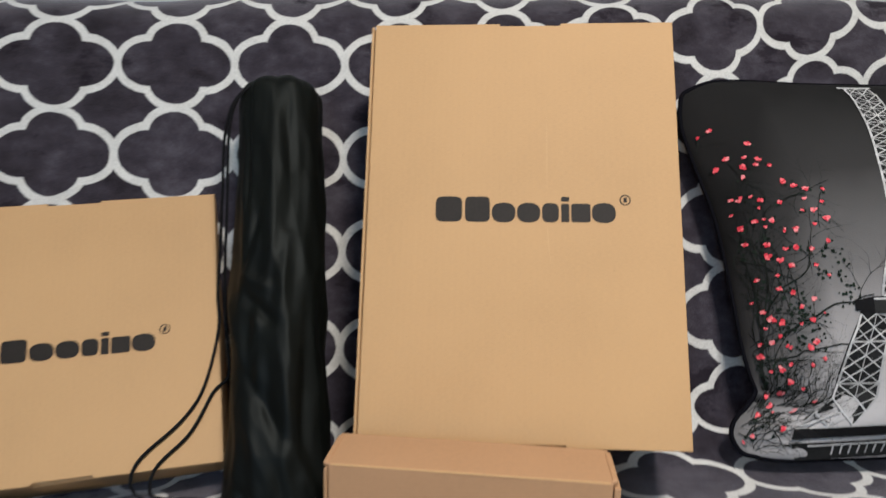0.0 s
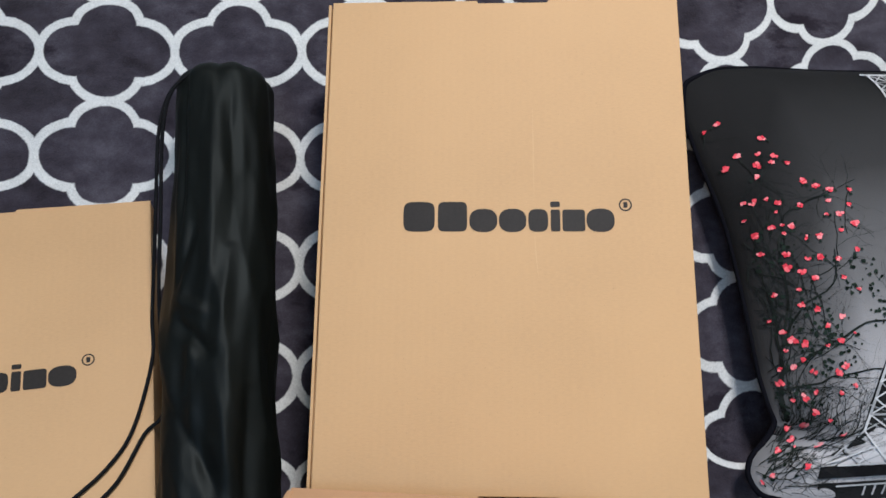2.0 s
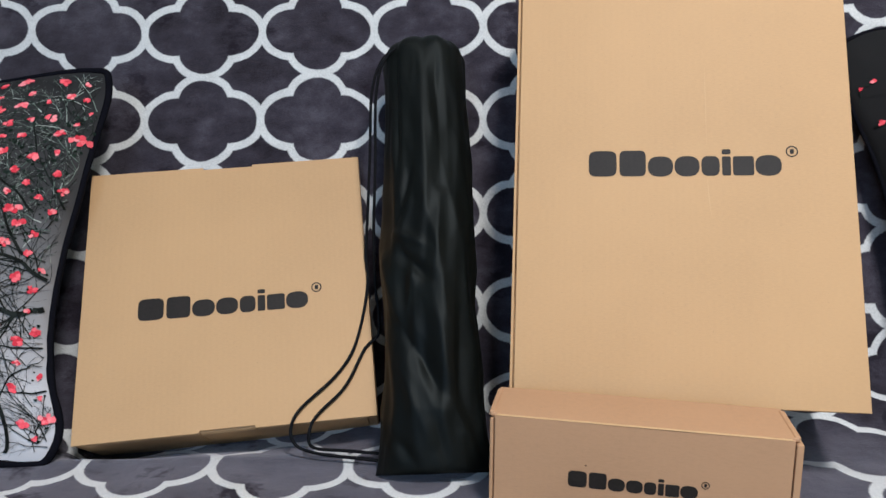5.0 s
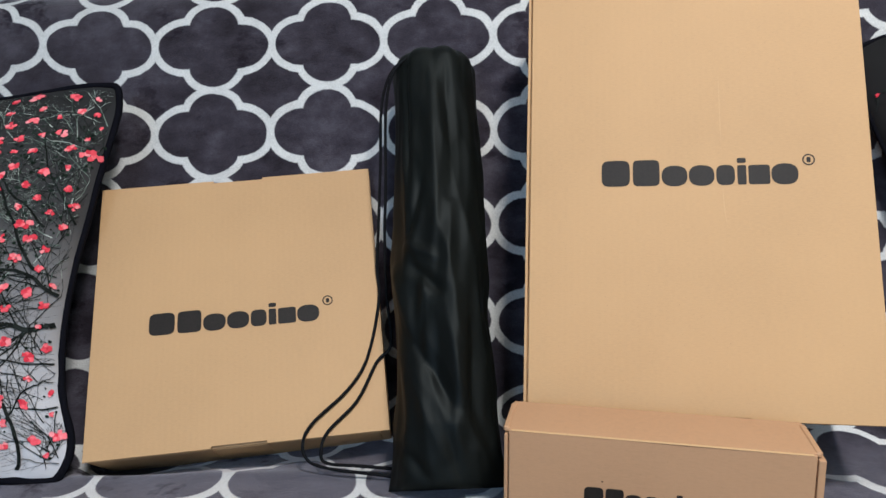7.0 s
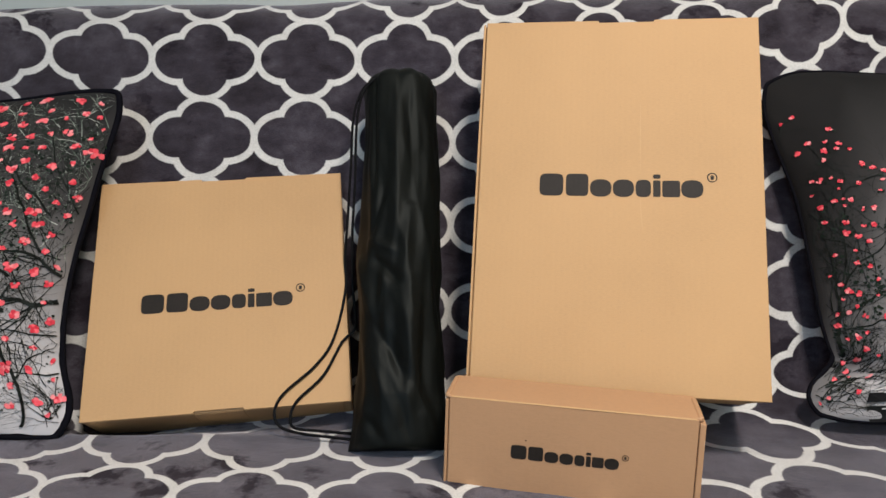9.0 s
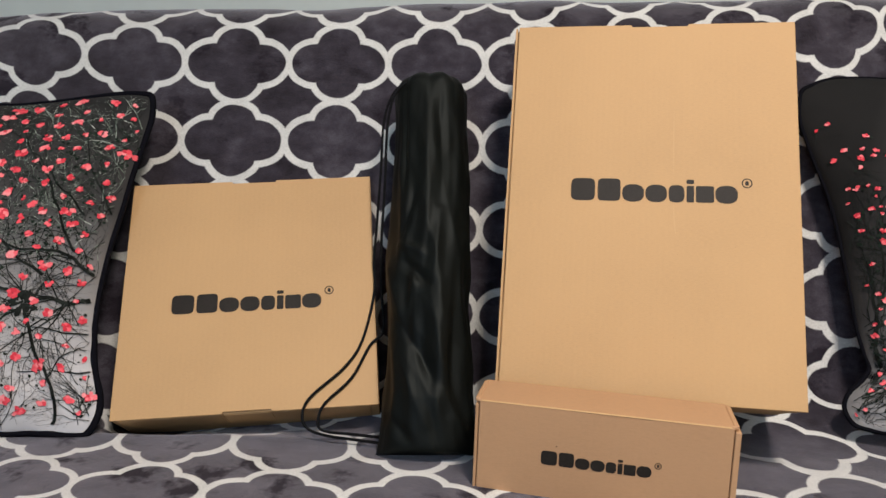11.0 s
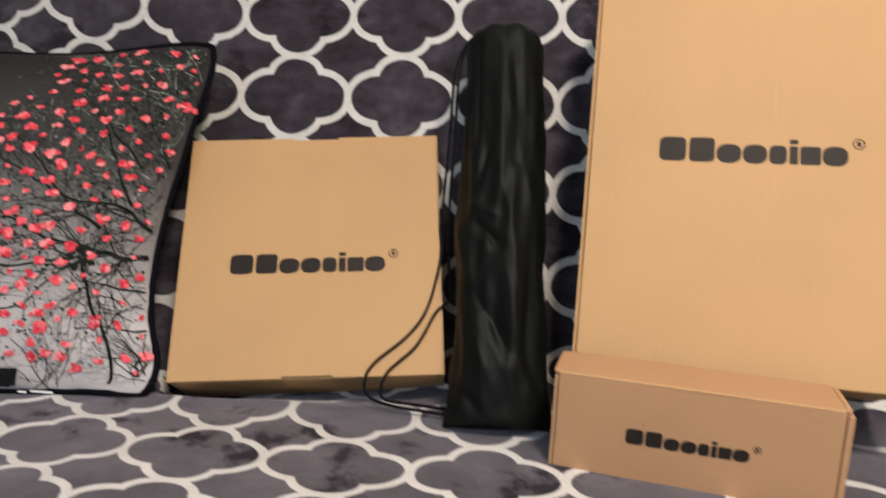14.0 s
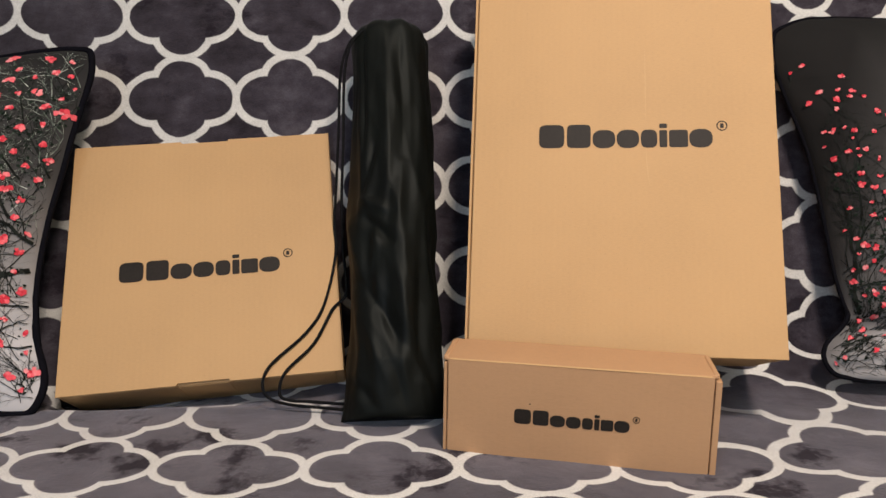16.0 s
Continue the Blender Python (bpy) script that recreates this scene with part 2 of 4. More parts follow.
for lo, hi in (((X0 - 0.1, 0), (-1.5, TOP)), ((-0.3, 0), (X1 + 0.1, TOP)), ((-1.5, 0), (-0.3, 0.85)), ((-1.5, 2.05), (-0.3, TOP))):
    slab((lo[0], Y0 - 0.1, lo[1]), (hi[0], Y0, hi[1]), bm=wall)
structure("wall_south", wall, WALL, "pale grey-green painted wall with an assumed window", "wall")
# unseen window, made up as a source for that fill
window = thing("assumed_window", pose(-0.9, Y0 - 0.05, 0.85), "white framed window assumed in the unseen rear wall", "window", kind="structure")
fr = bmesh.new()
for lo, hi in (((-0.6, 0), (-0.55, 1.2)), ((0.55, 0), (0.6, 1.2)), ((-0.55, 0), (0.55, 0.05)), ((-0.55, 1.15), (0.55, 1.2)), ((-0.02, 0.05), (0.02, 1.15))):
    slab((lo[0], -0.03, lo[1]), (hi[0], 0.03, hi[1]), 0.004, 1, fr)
part("assumed_window_frame", fr, WHITE, window)
light = thing("ceiling_light", pose(*LAMP), "round flush ceiling light with a white rim", "ceiling light")
rim = bmesh.new()
bmesh.ops.create_cone(rim, cap_ends=True, segments=40, radius1=0.24, radius2=0.26, depth=0.1, matrix=Matrix.Translation((0, 0, 0.05)))
part("rim", rim, WHITE, light)

# ---- sofa and blanket ----
SEAT = 0.45


def back_y(z):
    return 1.105 + 0.28 * (z - 0.88)


def crown(x):
    """How far the top of the back drops towards the sofa's ends."""
    return -0.020 * max(0.0, min(1.0, (x + 0.3) / 0.7)) + 0.040 * max(0.0, (-0.5 - x) / 0.7) ** 2 + 0.05 * max(0.0, (-1.10 - x) / 0.12) ** 2 + 0.07 * max(0.0, (x - 0.95) / 0.3) ** 2


def profile():
    """The blanket's line from behind the back, over it, down to the crease and over the seat: y, z, row of the trellis, 1 on the back and 0 on the seat."""
    out = []
    for z in np.linspace(0.55, 1.03, 12):
        out.append((1.385, float(z), 5.2 + (1.03 - float(z)) * 4, 1.0))
    top0 = (back_y(1.045), 1.045)
    ctrl = [(1.385, 1.03), (1.385, 1.13), (1.31, 1.122), (1.235, 1.120), (back_y(1.10), 1.128), top0]
    row0 = (1.045 - 0.870) / 0.133
    arc = []
    for t in np.linspace(0.0, 1.0, 34)[1:]:
        k = 5
        y = sum(math.comb(k, i) * (1 - t) ** (k - i) * t ** i * ctrl[i][0] for i in range(6))
        z = sum(math.comb(k, i) * (1 - t) ** (k - i) * t ** i * ctrl[i][1] for i in range(6))
        arc.append((y, z))
    rows = [row0]
    for (ya, za), (yb, zb) in zip(arc[::-1], arc[::-1][1:]):
        rows.append(rows[-1] + math.hypot(ya - yb, za - zb) / 0.138)
    out += [(y, z, r, 1.0) for (y, z), r in zip(arc, rows[::-1])]
    for z in np.linspace(1.045, 0.555, 70)[1:]:
        out.append((back_y(float(z)), float(z), (float(z) - 0.870) / 0.133, 1.0))
    a, c, b = (back_y(0.55), 0.55), (0.985, SEAT - 0.002), (0.87, SEAT)
    ra, rb = (0.55 - 0.870) / 0.133, (0.87 - 0.681) / 0.135 - 5
    for t in np.linspace(0, 1, 22):
        y = (1 - t) ** 2 * a[0] + 2 * t * (1 - t) * c[0] + t * t * b[0]
        z = (1 - t) ** 2 * a[1] + 2 * t * (1 - t) * c[1] + t * t * b[1]
        out.append((float(y), float(z), float(ra + (rb - ra) * t), float(1 - t)))
    for y in np.linspace(0.87, 0.46, 60)[1:]:
        out.append((float(y), SEAT, (float(y) - 0.681) / 0.135 - 5, 0.0))
    r0 = (0.46 - 0.681) / 0.135 - 5
    for t in np.linspace(0, math.pi / 2, 10)[1:]:
        out.append((0.46 - 0.05 * math.sin(t), SEAT - 0.05 + 0.05 * math.cos(t), r0 - t * 0.05 / 0.135, 0.0))
    for z in np.linspace(SEAT - 0.05, 0.06, 24)[1:]:
        out.append((0.41, float(z), r0 - (0.08 + SEAT - 0.05 - float(z)) / 0.135, 0.0))
    return out


def blanket():
    line = profile()
    xs = np.linspace(-1.24, 1.24, 190)
    bm = bmesh.new()
    uv_of, grid = {}, []
    for i, (y, z, row, back) in enumerate(line):
        ring = []
        y2, z2 = line[min(i + 1, len(line) - 1)][:2]
        y1, z1 = line[max(i - 1, 0)][:2]
        ny, nz = -(z1 - z2), (y1 - y2)
        ln = math.hypot(ny, nz) or 1
        for x in xs:
            x = float(x)
            soft = 0.45 + 0.55 * back
            w = soft * 0.010 * (noise.noise((x * 2.3, y * 2.3, z * 2.3))) + 0.004 * noise.noise((x * 8, y * 8 + 3, z * 8))
            drop = crown(x) * max(0.0, min(1.0, (z - 0.75) / 0.35))
            # the cushion gives way under the square box's lower corner, in a slope down to its rear edge
            edge_y = 0.940 + 0.125 * (x + 0.529)
            press = max(0.0, min(1.0, (0.005 - x) / 0.534)) * max(0.0, min(1.0, (-0.12 - x) / 0.05)) * math.exp(-max(0.0, -0.535 - x) ** 2 / 0.0012)
            lift = -0.044 * press * max(0.0, min(1.0, (y - edge_y + 0.100) / 0.098)) * max(0.0, min(1.0, (edge_y + 0.09 - y) / 0.05))
            # and under the long box
            lift -= 0.011 * math.exp(-((x - 0.24) / 0.12) ** 2 - ((y - 0.70) / 0.09) ** 2)
            v = bm.verts.new((x, y + ny / ln * w, z + nz / ln * w - drop + lift))
            rise = (0.002 + 0.12 * max(0.0, x - 0.03)) / 0.133
            across = x + 0.06 * max(0.0, -0.35 - x)
            pitch = 0.1712 if x < -0.026 else 0.1590
            pull = 0.09 * min(0.0, x + 0.03) * max(0.0, min(0.2, 1.03 - z)) / 0.15
            tuck = 0.045 * math.exp(-((x + 0.03) / 0.12) ** 2) * max(0.0, min(1.0, (0.97 - z) / 0.1))
            outer = max(0.0, -0.60 - x)
            skew = -1.1 * max(0.0, -0.95 - x) * max(0.0, min(1.0, (1.05 - z) / 0.1))
            slope = 0.5 * outer + 0.45 * outer * outer + 0.75 * max(0.0, x - 0.56)
            # on the seat the cloth lies a little askew and is drawn towards the crease
            s = max(0.46, min(0.87, y)) - 0.68
            bend = max(-0.6, min(0.6, x))
            seat_u = 0.024 + 5.925 * x + 0.447 * s - 0.641 * bend * bend - 0.898 * bend * s + 1.078 * s * s
            seat_v = -0.061 - 0.03 * max(0.0, min(1.0, (-0.22 - x) / 0.2)) - 0.591 * x - 0.408 * bend * bend - 0.091 * bend * s - 0.320 * s - 4.661 * s * s - 19.03 * s ** 3
            uv_of[v] = (back * ((across + 0.026) / pitch + pull + skew + 0.04 * max(0.0, min(1.0, (x + 0.16) / 0.12)) * max(0.0, min(1.0, (0.4 - x) / 0.1)) + max(0.0, min(0.06, (x - 0.53) * 0.8))) + (1 - back) * seat_u + 20, row + 40 - back * (drop / 0.133 + rise + slope - 0.7 * tuck - 0.12 * max(0.0, min(1.0, (x - 0.38) / 0.06)) * max(0.0, min(1.0, (0.95 - z) / 0.2))) + (1 - back) * seat_v)
            ring.append(v)
        grid.append(ring)
    layer = bm.loops.layers.uv.new("UVMap")
    for r0, r1 in zip(grid, grid[1:]):
        for k in range(len(r0) - 1):
            f = bm.faces.new((r0[k], r1[k], r1[k + 1], r0[k + 1]))
            for lp in f.loops:
                lp[layer].uv = uv_of[lp.vert]
    bmesh.ops.recalc_face_normals(bm, faces=bm.faces)
    ob = new("throw_blanket", mesh_of("throw_blanket", bm, BLANKET, True))
    m = ob.modifiers.new("thickness", "SOLIDIFY")
    m.thickness, m.offset = 0.006, -1
    return tagged(ob, "dark grey plush blanket with white quatrefoil trellis, spread over sofa", "blanket")


sofa = thing("sofa", pose(0, 0, 0), "dark upholstered sofa under a patterned blanket", "sofa")
bb = bmesh.new()
sec = [(1.36, 0.12), (1.36, 1.0), (1.30, 1.055), (1.24, 1.055), (back_y(1.02) + 0.025, 1.02), (back_y(0.5) + 0.03, 0.5), (back_y(0.5) + 0.03, 0.12)]
cols = []
for x in np.linspace(-1.21, 1.21, 25):
    cols.append([bb.verts.new((x, y, z - crown(float(x)) * max(0, min(1, (z - 0.75) / 0.35)))) for y, z in sec])
for c0, c1 in zip(cols, cols[1:]):
    for k in range(len(sec)):
        bb.faces.new((c0[k], c0[(k + 1) % len(sec)], c1[(k + 1) % len(sec)], c1[k]))
bb.faces.new(cols[0][::-1]), bb.faces.new(cols[-1])
bmesh.ops.recalc_face_normals(bb, faces=bb.faces)
part("backrest", bb, SOFA, sofa)
part("seat_base", slab((-1.21, 0.43, 0.12), (1.21, 1.02, 0.28), 0.02), SOFA, sofa)
part("seat_cushion", slab((-1.21, 0.435, 0.282), (1.21, 1.0, 0.425), 0.04, 3), SOFA, sofa)
for x in (-1.1, 1.1):
    for y in (0.52, 1.28):
        part("leg", slab((x - 0.03, y - 0.03, 0), (x + 0.03, y + 0.03, 0.122), 0.006, 1), SOFA, sofa)
blanket()


# ---- cardboard boxes ----
def placed(x, y, z, yaw, lean, roll):
    """The lower left front corner of a box and its turn."""
    return Matrix.Translation((x, y, z)) @ Matrix.Rotation(radians(yaw), 4, "Z") @ Matrix.Rotation(radians(lean), 4, "X") @ Matrix.Rotation(radians(roll), 4, "Y")


def rounded(bm, x0, z0, x1, z1, y, r, depth=0.0003):
    """A flat block with rounded corners on a box's front."""
    pts = []
    for cx, cz, a0 in ((x1 - r, z1 - r, 0), (x0 + r, z1 - r, 90), (x0 + r, z0 + r, 180), (x1 - r, z0 + r, 270)):
        pts += [(cx + r * math.cos(radians(a0 + q)), cz + r * math.sin(radians(a0 + q))) for q in (0, 30, 60, 90)]
    face = [bm.verts.new((px, y - depth, pz)) for px, pz in pts]
    base = [bm.verts.new((px, y, pz)) for px, pz in pts]
    bm.faces.new(face)
    n = len(pts)
    for k in range(n):
        bm.faces.new((face[k], base[k], base[(k + 1) % n], face[(k + 1) % n]))


def blob(bm, cx, cz, rx, rz, y, power=2.6, inner=0.0):
    """A flat oval or ring on a box's front."""
    n = 32
    rings = []
    for q in (1.0, inner) if inner else (1.0,):
        rings.append([bm.verts.new((cx + q * rx * math.copysign(abs(math.cos(a)) ** (2 / power), math.cos(a)), y - 0.0003, cz + q * rz * math.copysign(abs(math.sin(a)) ** (2 / power), math.sin(a)))) for a in (2 * math.pi * k / n for k in range(n))])
    if inner:
        for k in range(n):
            bm.faces.new((rings[0][k], rings[0][(k + 1) % n], rings[1][(k + 1) % n], rings[1][k]))
    else:
        bm.faces.new(rings[0])


def printed_mark(parent, x0, x1, z0, z1, y):
    """A brand mark as a row of plain blocks and ovals and a small ring."""
    w, h = x1 - x0, z1 - z0
    shapes = ((0, 0.15, 0, 1, 4.5), (0.165, 0.305, 0, 1, 6), (0.315, 0.448, -0.02, 0.76, 2.5), (0.455, 0.585, -0.02, 0.76, 2.5), (0.594, 0.688, -0.01, 0.75, 3.2), (0.70, 0.745, 0, 0.73, 9), (0.70, 0.745, 0.81, 1, 5), (0.755, 0.862, 0, 0.73, 9), (0.868, 1, -0.02, 0.76, 2.5))
    for a, b, low, high, power in shapes:
        bm = bmesh.new()
        blob(bm, x0 + (a + b) / 2 * w, z0 + (low + high) / 2 * h, (b - a) / 2 * w, (high - low) / 2 * h, y, power)
        part("printed_block", bm, INK, parent)
    cx, cz, r = x1 + 0.053 * w, z1 - 0.12 * h, 0.031 * w
    bm = bmesh.new()
    blob(bm, cx, cz, r, r, y, 2, 0.78)
    part("printed_ring", bm, INK, parent)
    bm = bmesh.new()
    blob(bm, cx, cz, 0.32 * r, 0.46 * r, y, 5)
    part("printed_dot", bm, INK, parent)


def worn(bm, amount, scale, seed):
    """Softens the straight lines of board a little."""
    for v in bm.verts:
        c = v.co
        v.co = c + amount * Vector([noise.noise((c.x * scale + seed, c.y * scale + k * 7, c.z * scale)) for k in range(3)])
    return bm


def panel(lo, hi, bevel, cuts, seed, amount=0.0008):
    bm = slab(lo, hi, bevel, 2)
    bmesh.ops.subdivide_edges(bm, edges=[e for e in bm.edges if e.calc_length() > 0.1], cuts=cuts, use_grid_fill=True)
    return worn(bm, amount, 9, seed)


def flat_box(m, w, h, d, mark, slot, gap, label, seed):
    """A flat mailer box, lid to the front, with tuck flaps at the top and the foot."""
    box = thing("cardboard_box", m, label, "box", "cardboard boxes on the sofa")
    part("tray", panel((0.003, 0.0045, 0.0006), (w - 0.0006, d, h - 0.003), 0.0020, 5, seed), KRAFT, box)
    a, b = slot
    cover = bmesh.new()
    x0, x1, cut = gap, w, 0.0030
    line = [(x0, 0), (a, 0), (a + 0.001, cut), (b - 0.001, cut), (b, 0), (x1, 0), (x1, h), (b, h), (b - 0.001, h - cut), (a + 0.001, h - cut), (a, h), (x0, h)]
    front = [cover.verts.new((px, 0, pz)) for px, pz in line]
    rear = [cover.verts.new((px, 0.0035, pz)) for px, pz in line]
    cover.faces.new(front), cover.faces.new(rear[::-1])
    for k in range(len(line)):
        q = (k + 1) % len(line)
        cover.faces.new((front[k], rear[k], rear[q], front[q]))
    bmesh.ops.recalc_face_normals(cover, faces=cover.faces)
    bmesh.ops.bevel(cover, geom=[e for e in cover.edges if abs(e.verts[0].co.y - e.verts[1].co.y) < 1e-6 and e.verts[0].co.y < 0.001], offset=0.0007, segments=2, profile=0.6, affect="EDGES")
    lid = part("lid", cover, KRAFT, box)
    for z0, z1 in ((h - 0.0028, h + 0.0004), (-0.0004, 0.0028)):
        part("tuck_flap", slab((0.012, 0.0062, z0), (a, d * 0.55, z1), 0.0008, 1), KRAFT, box)
        part("tuck_flap", slab((a + 0.0012, 0.0075, z0), (b - 0.0012, d * 0.55, z1), 0.0005, 1), KRAFT, box)
        part("tuck_flap", slab((b, 0.0062, z0), (w - 0.012, d * 0.55, z1), 0.0008, 1), KRAFT, box)
    for x0, x1 in ((0.0, 0.0030), (w - 0.0012, w - 0.0002)):
        part("side_flap", panel((x0, 0.0012 if gap > 0.004 and not x0 else 0.0040, 0.002), (x1, d * 0.96, h - 0.002), 0.0004, 3, seed + 5, 0.0006), KRAFT, box)
    printed_mark(lid, *mark, 0.0)
    return box


BIG = placed(0.0, 0.83, 0.54, -6.34, -18.75, -0.42)
SQUARE = placed(-0.529, 0.834, 0.470, 7.15, -29.75, -4.25)
LONG = placed(-0.022, 0.737, 0.448, -8.1, 2.67, 1.33)
big = flat_box(BIG, 0.383, 0.526, 0.16, (0.0885, 0.3055, 0.2630, 0.2948), (0.165, 0.243), 0.0050, "tall brown cardboard mailer box leaning against the sofa back", 1)
scuff = bmesh.new()
for z0, z1, x0, bend in ((0.300, 0.400, 0.2238, 0.0), (0.213, 0.262, 0.2240, 0.0035)):
    last = None
    for k in range(13):
        t = k / 12
        w = 0.0007 * math.sin(math.pi * (0.06 + 0.88 * t))
        x, z = x0 + bend * (1 - t) ** 2, z0 + (z1 - z0) * t
        pair = [scuff.verts.new((x - w, -0.0003, z)), scuff.verts.new((x + w, -0.0003, z))]
        if last:
            scuff.faces.new((last[0], last[1], pair[1], pair[0]))
        last = pair
part("crease_line", scuff, cardboard("scuffed_kraft", (0.555, 0.352, 0.172)), big, "pale vertical crease in the board")
flat_box(SQUARE, 0.372, 0.371, 0.120, (0.0730, 0.2925, 0.1510, 0.1808), (0.153, 0.222), 0.0008, "square brown cardboard mailer box leaning back beside a cushion", 4)


def long_box():
    w, h, d = 0.29, 0.110, 0.075
    box = thing("cardboard_box", LONG, "small long brown cardboard box standing on the blanket", "box", "cardboard boxes on the sofa")
    part("tray", panel((0.002, 0.0015, 0), (w - 0.002, d, h - 0.004), 0.0018, 4, 9, 0.0005), KRAFT_RED, box)
    part("lid", panel((0.0, 0.0, h - 0.0035), (w, d + 0.001, h), 0.0012, 4, 11, 0.0005), KRAFT_RED, box)
    front = part("front_flap", panel((0.0040, -0.0022, -0.0010), (w - 0.0034, 0.0012, h - 0.0008), 0.0011, 4, 12, 0.0005), KRAFT_RED, box)
    for x0, x1 in ((-0.0008, 0.0028), (w - 0.0022, w + 0.0045)):
        part("side_flap", panel((x0, -0.0026, -0.0012), (x1, d * 0.98, h - 0.005), 0.0015, 2, 13, 0.0004), KRAFT_RED, box)
    for x0 in (-0.002, w - 0.004):
        part("corner_tab", slab((x0, 0.002, h - 0.004), (x0 + 0.006, d * 0.9, h + 0.0012), 0.001, 1), KRAFT_RED, box)
    part("worn_fold", slab((0.006, -0.0026, h - 0.0021), (w - 0.006, 0.0006, h - 0.0003), 0.0007, 1), KRAFT, box)
    printed_mark(front, 0.0788, 0.2030, 0.0405, 0.0577, -0.0024)
    dot = bmesh.new()
    rounded(dot, 0.0950, 0.0632, 0.0966, 0.0648, -0.0022, 0.0006)
    part("ink_speck", dot, INK, front)
    return box


long_box()


# ---- tripod bag ----
# creases on the front: across (-1 to 1) and height at both ends, how proud, how wide
BAG_CREASES = (
    (-0.05, 0.53, 0.05, 0.32, 0.0045, 0.016), (-0.62, 0.53, -0.60, 0.30, -0.0040, 0.006), (-0.62, 0.282, -0.05, 0.262, 0.0055, 0.010), (-0.60, 0.258, 0.14, 0.215, -0.0070, 0.012),
    (0.14, 0.215, 0.32, 0.33, 0.0045, 0.012), (-0.66, 0.170, 0.30, 0.082, -0.0075, 0.017), (0.08, 0.215, 0.40, 0.080, 0.0055, 0.014), (-0.62, 0.125, -0.05, 0.035, 0.0045, 0.014),
    (0.62, 0.18, 0.55, 0.05, -0.0050, 0.012), (-0.92, 0.26, -0.66, 0.18, 0.0045, 0.010), (0.34, 0.53, 0.38, 0.34, -0.0045, 0.012), (-0.35, 0.36, -0.62, 0.29, -0.0040, 0.009),
    (-0.30, 0.235, -0.45, 0.18, 0.0035, 0.010), (0.45, 0.075, 0.75, 0.020, 0.0050, 0.012), (0.10, 0.060, 0.25, 0.005, -0.0045, 0.010), (-0.80, 0.045, -0.30, 0.012, -0.0045, 0.010),
)


def tripod_bag():
    foot, head = Vector((-0.084, 0.824, 0.450)), Vector((-0.116, 1.070, 0.980))
    m = Matrix.Translation(foot) @ Matrix.Rotation(-math.atan2(head.y - foot.y, head.z - foot.z), 4, "X") @ Matrix.Rotation(-0.055, 4, "Y")
    bag = thing("tripod_bag", m, "black nylon tripod bag with drawstring leaning on the sofa back", "bag")
    length, sides, rings = 0.574, 144, 190
    bm = bmesh.new()
    grid = []
    for i in range(rings + 1):
        t = i / rings
        z = t * length
        ring = []
        for k in range(sides):
            q = 2 * math.pi * k / sides
            c, s = math.cos(q), math.sin(q)
            r = 0.0548 + 0.0015 * math.sin(3.1 * t + 0.9) + 0.0055 * max(0.0, 1 - t / 0.35) ** 1.3
            # the foot is gathered flat and wider, the head closes round the drawstring
            if t < 0.12:
                f = t / 0.12
                rx, ry = r * (1.09 - 0.09 * math.sqrt(f)), r * (0.66 + 0.34 * math.sqrt(f))
            elif t > 0.94:
                f = (t - 0.94) / 0.06
                e = max(0.0, 1 - f ** 2.2) ** 0.7
                rx, ry = r * (0.16 + 0.84 * e), r * (0.16 + 0.84 * e)
            else:
                rx = ry = r
            p = Vector((c * rx, s * ry, z))
            fold = 0.004 * noise.noise((c * 1.4 + 2, s * 1.4, z * 5)) + 0.0016 * noise.noise((c * 4, s * 4 + 3, z * 22))
            # small flat panels that meet in creases
            cell = noise.voronoi((c * 1.5 - z * 2, s * 1.5 + 4, z * 9 + c * 1.5))[0]
            fold += (0.35 + math.exp(-((z - 0.20) / 0.14) ** 2)) * 0.010 * (cell[0] - 0.4)
            # sharp creases where the cloth lies slack over what is inside
            if s < 0.2:
                for h0, z0, h1, z1, high, wide in BAG_CREASES:
                    px, pz, dx, dz = (c - h0) * 0.0565, z - z0, (h1 - h0) * 0.0565, z1 - z0
                    f = max(0.0, min(1.0, (px * dx + pz * dz) / (dx * dx + dz * dz)))
                    away = math.hypot(px - f * dx, pz - f * dz) / wide
                    if away < 1:
                        fold += high * (1 - away) ** 1.3 * math.sin(math.pi * (0.12 + 0.76 * f))
            lobe = 2 * math.pi / 9
            twist = q + 0.4 * math.sin(z * 6 + 1) + 0.35 * noise.noise((z * 6, 3.3, 1))
            fold += 0.018 * (math.cos(lobe / 2) / math.cos((twist % lobe) - lobe / 2) - 0.955)
            # pleats run down from the drawn mouth
            pleat = 0.005 * (abs(math.sin(5 * q + 1.3 + noise.noise((c, s, z * 4)))) - 0.6) * max(0, (t - 0.86) / 0.14)
            ring.append(bm.verts.new(p + Vector((c, s, 0)) * (fold + pleat)))
        grid.append(ring)
    for r0, r1 in zip(grid, grid[1:]):
        for k in range(sides):
            bm.faces.new((r0[k], r0[(k + 1) % sides], r1[(k + 1) % sides], r1[k]))
    bm.faces.new(grid[0][::-1]), bm.faces.new(grid[-1])
    part("sack", bm, NYLON, bag, smooth=True)
    knot = bmesh.new()
    bmesh.ops.create_icosphere(knot, subdivisions=3, radius=0.010, matrix=Matrix.Translation((0.004, -0.006, length - 0.004)) @ Matrix.Diagonal((1.3, 1, 0.8, 1)))
    worn(knot, 0.004, 90, 3)
    part("gathered_mouth", knot, NYLON, bag, smooth=True)
    inv = m.inverted()
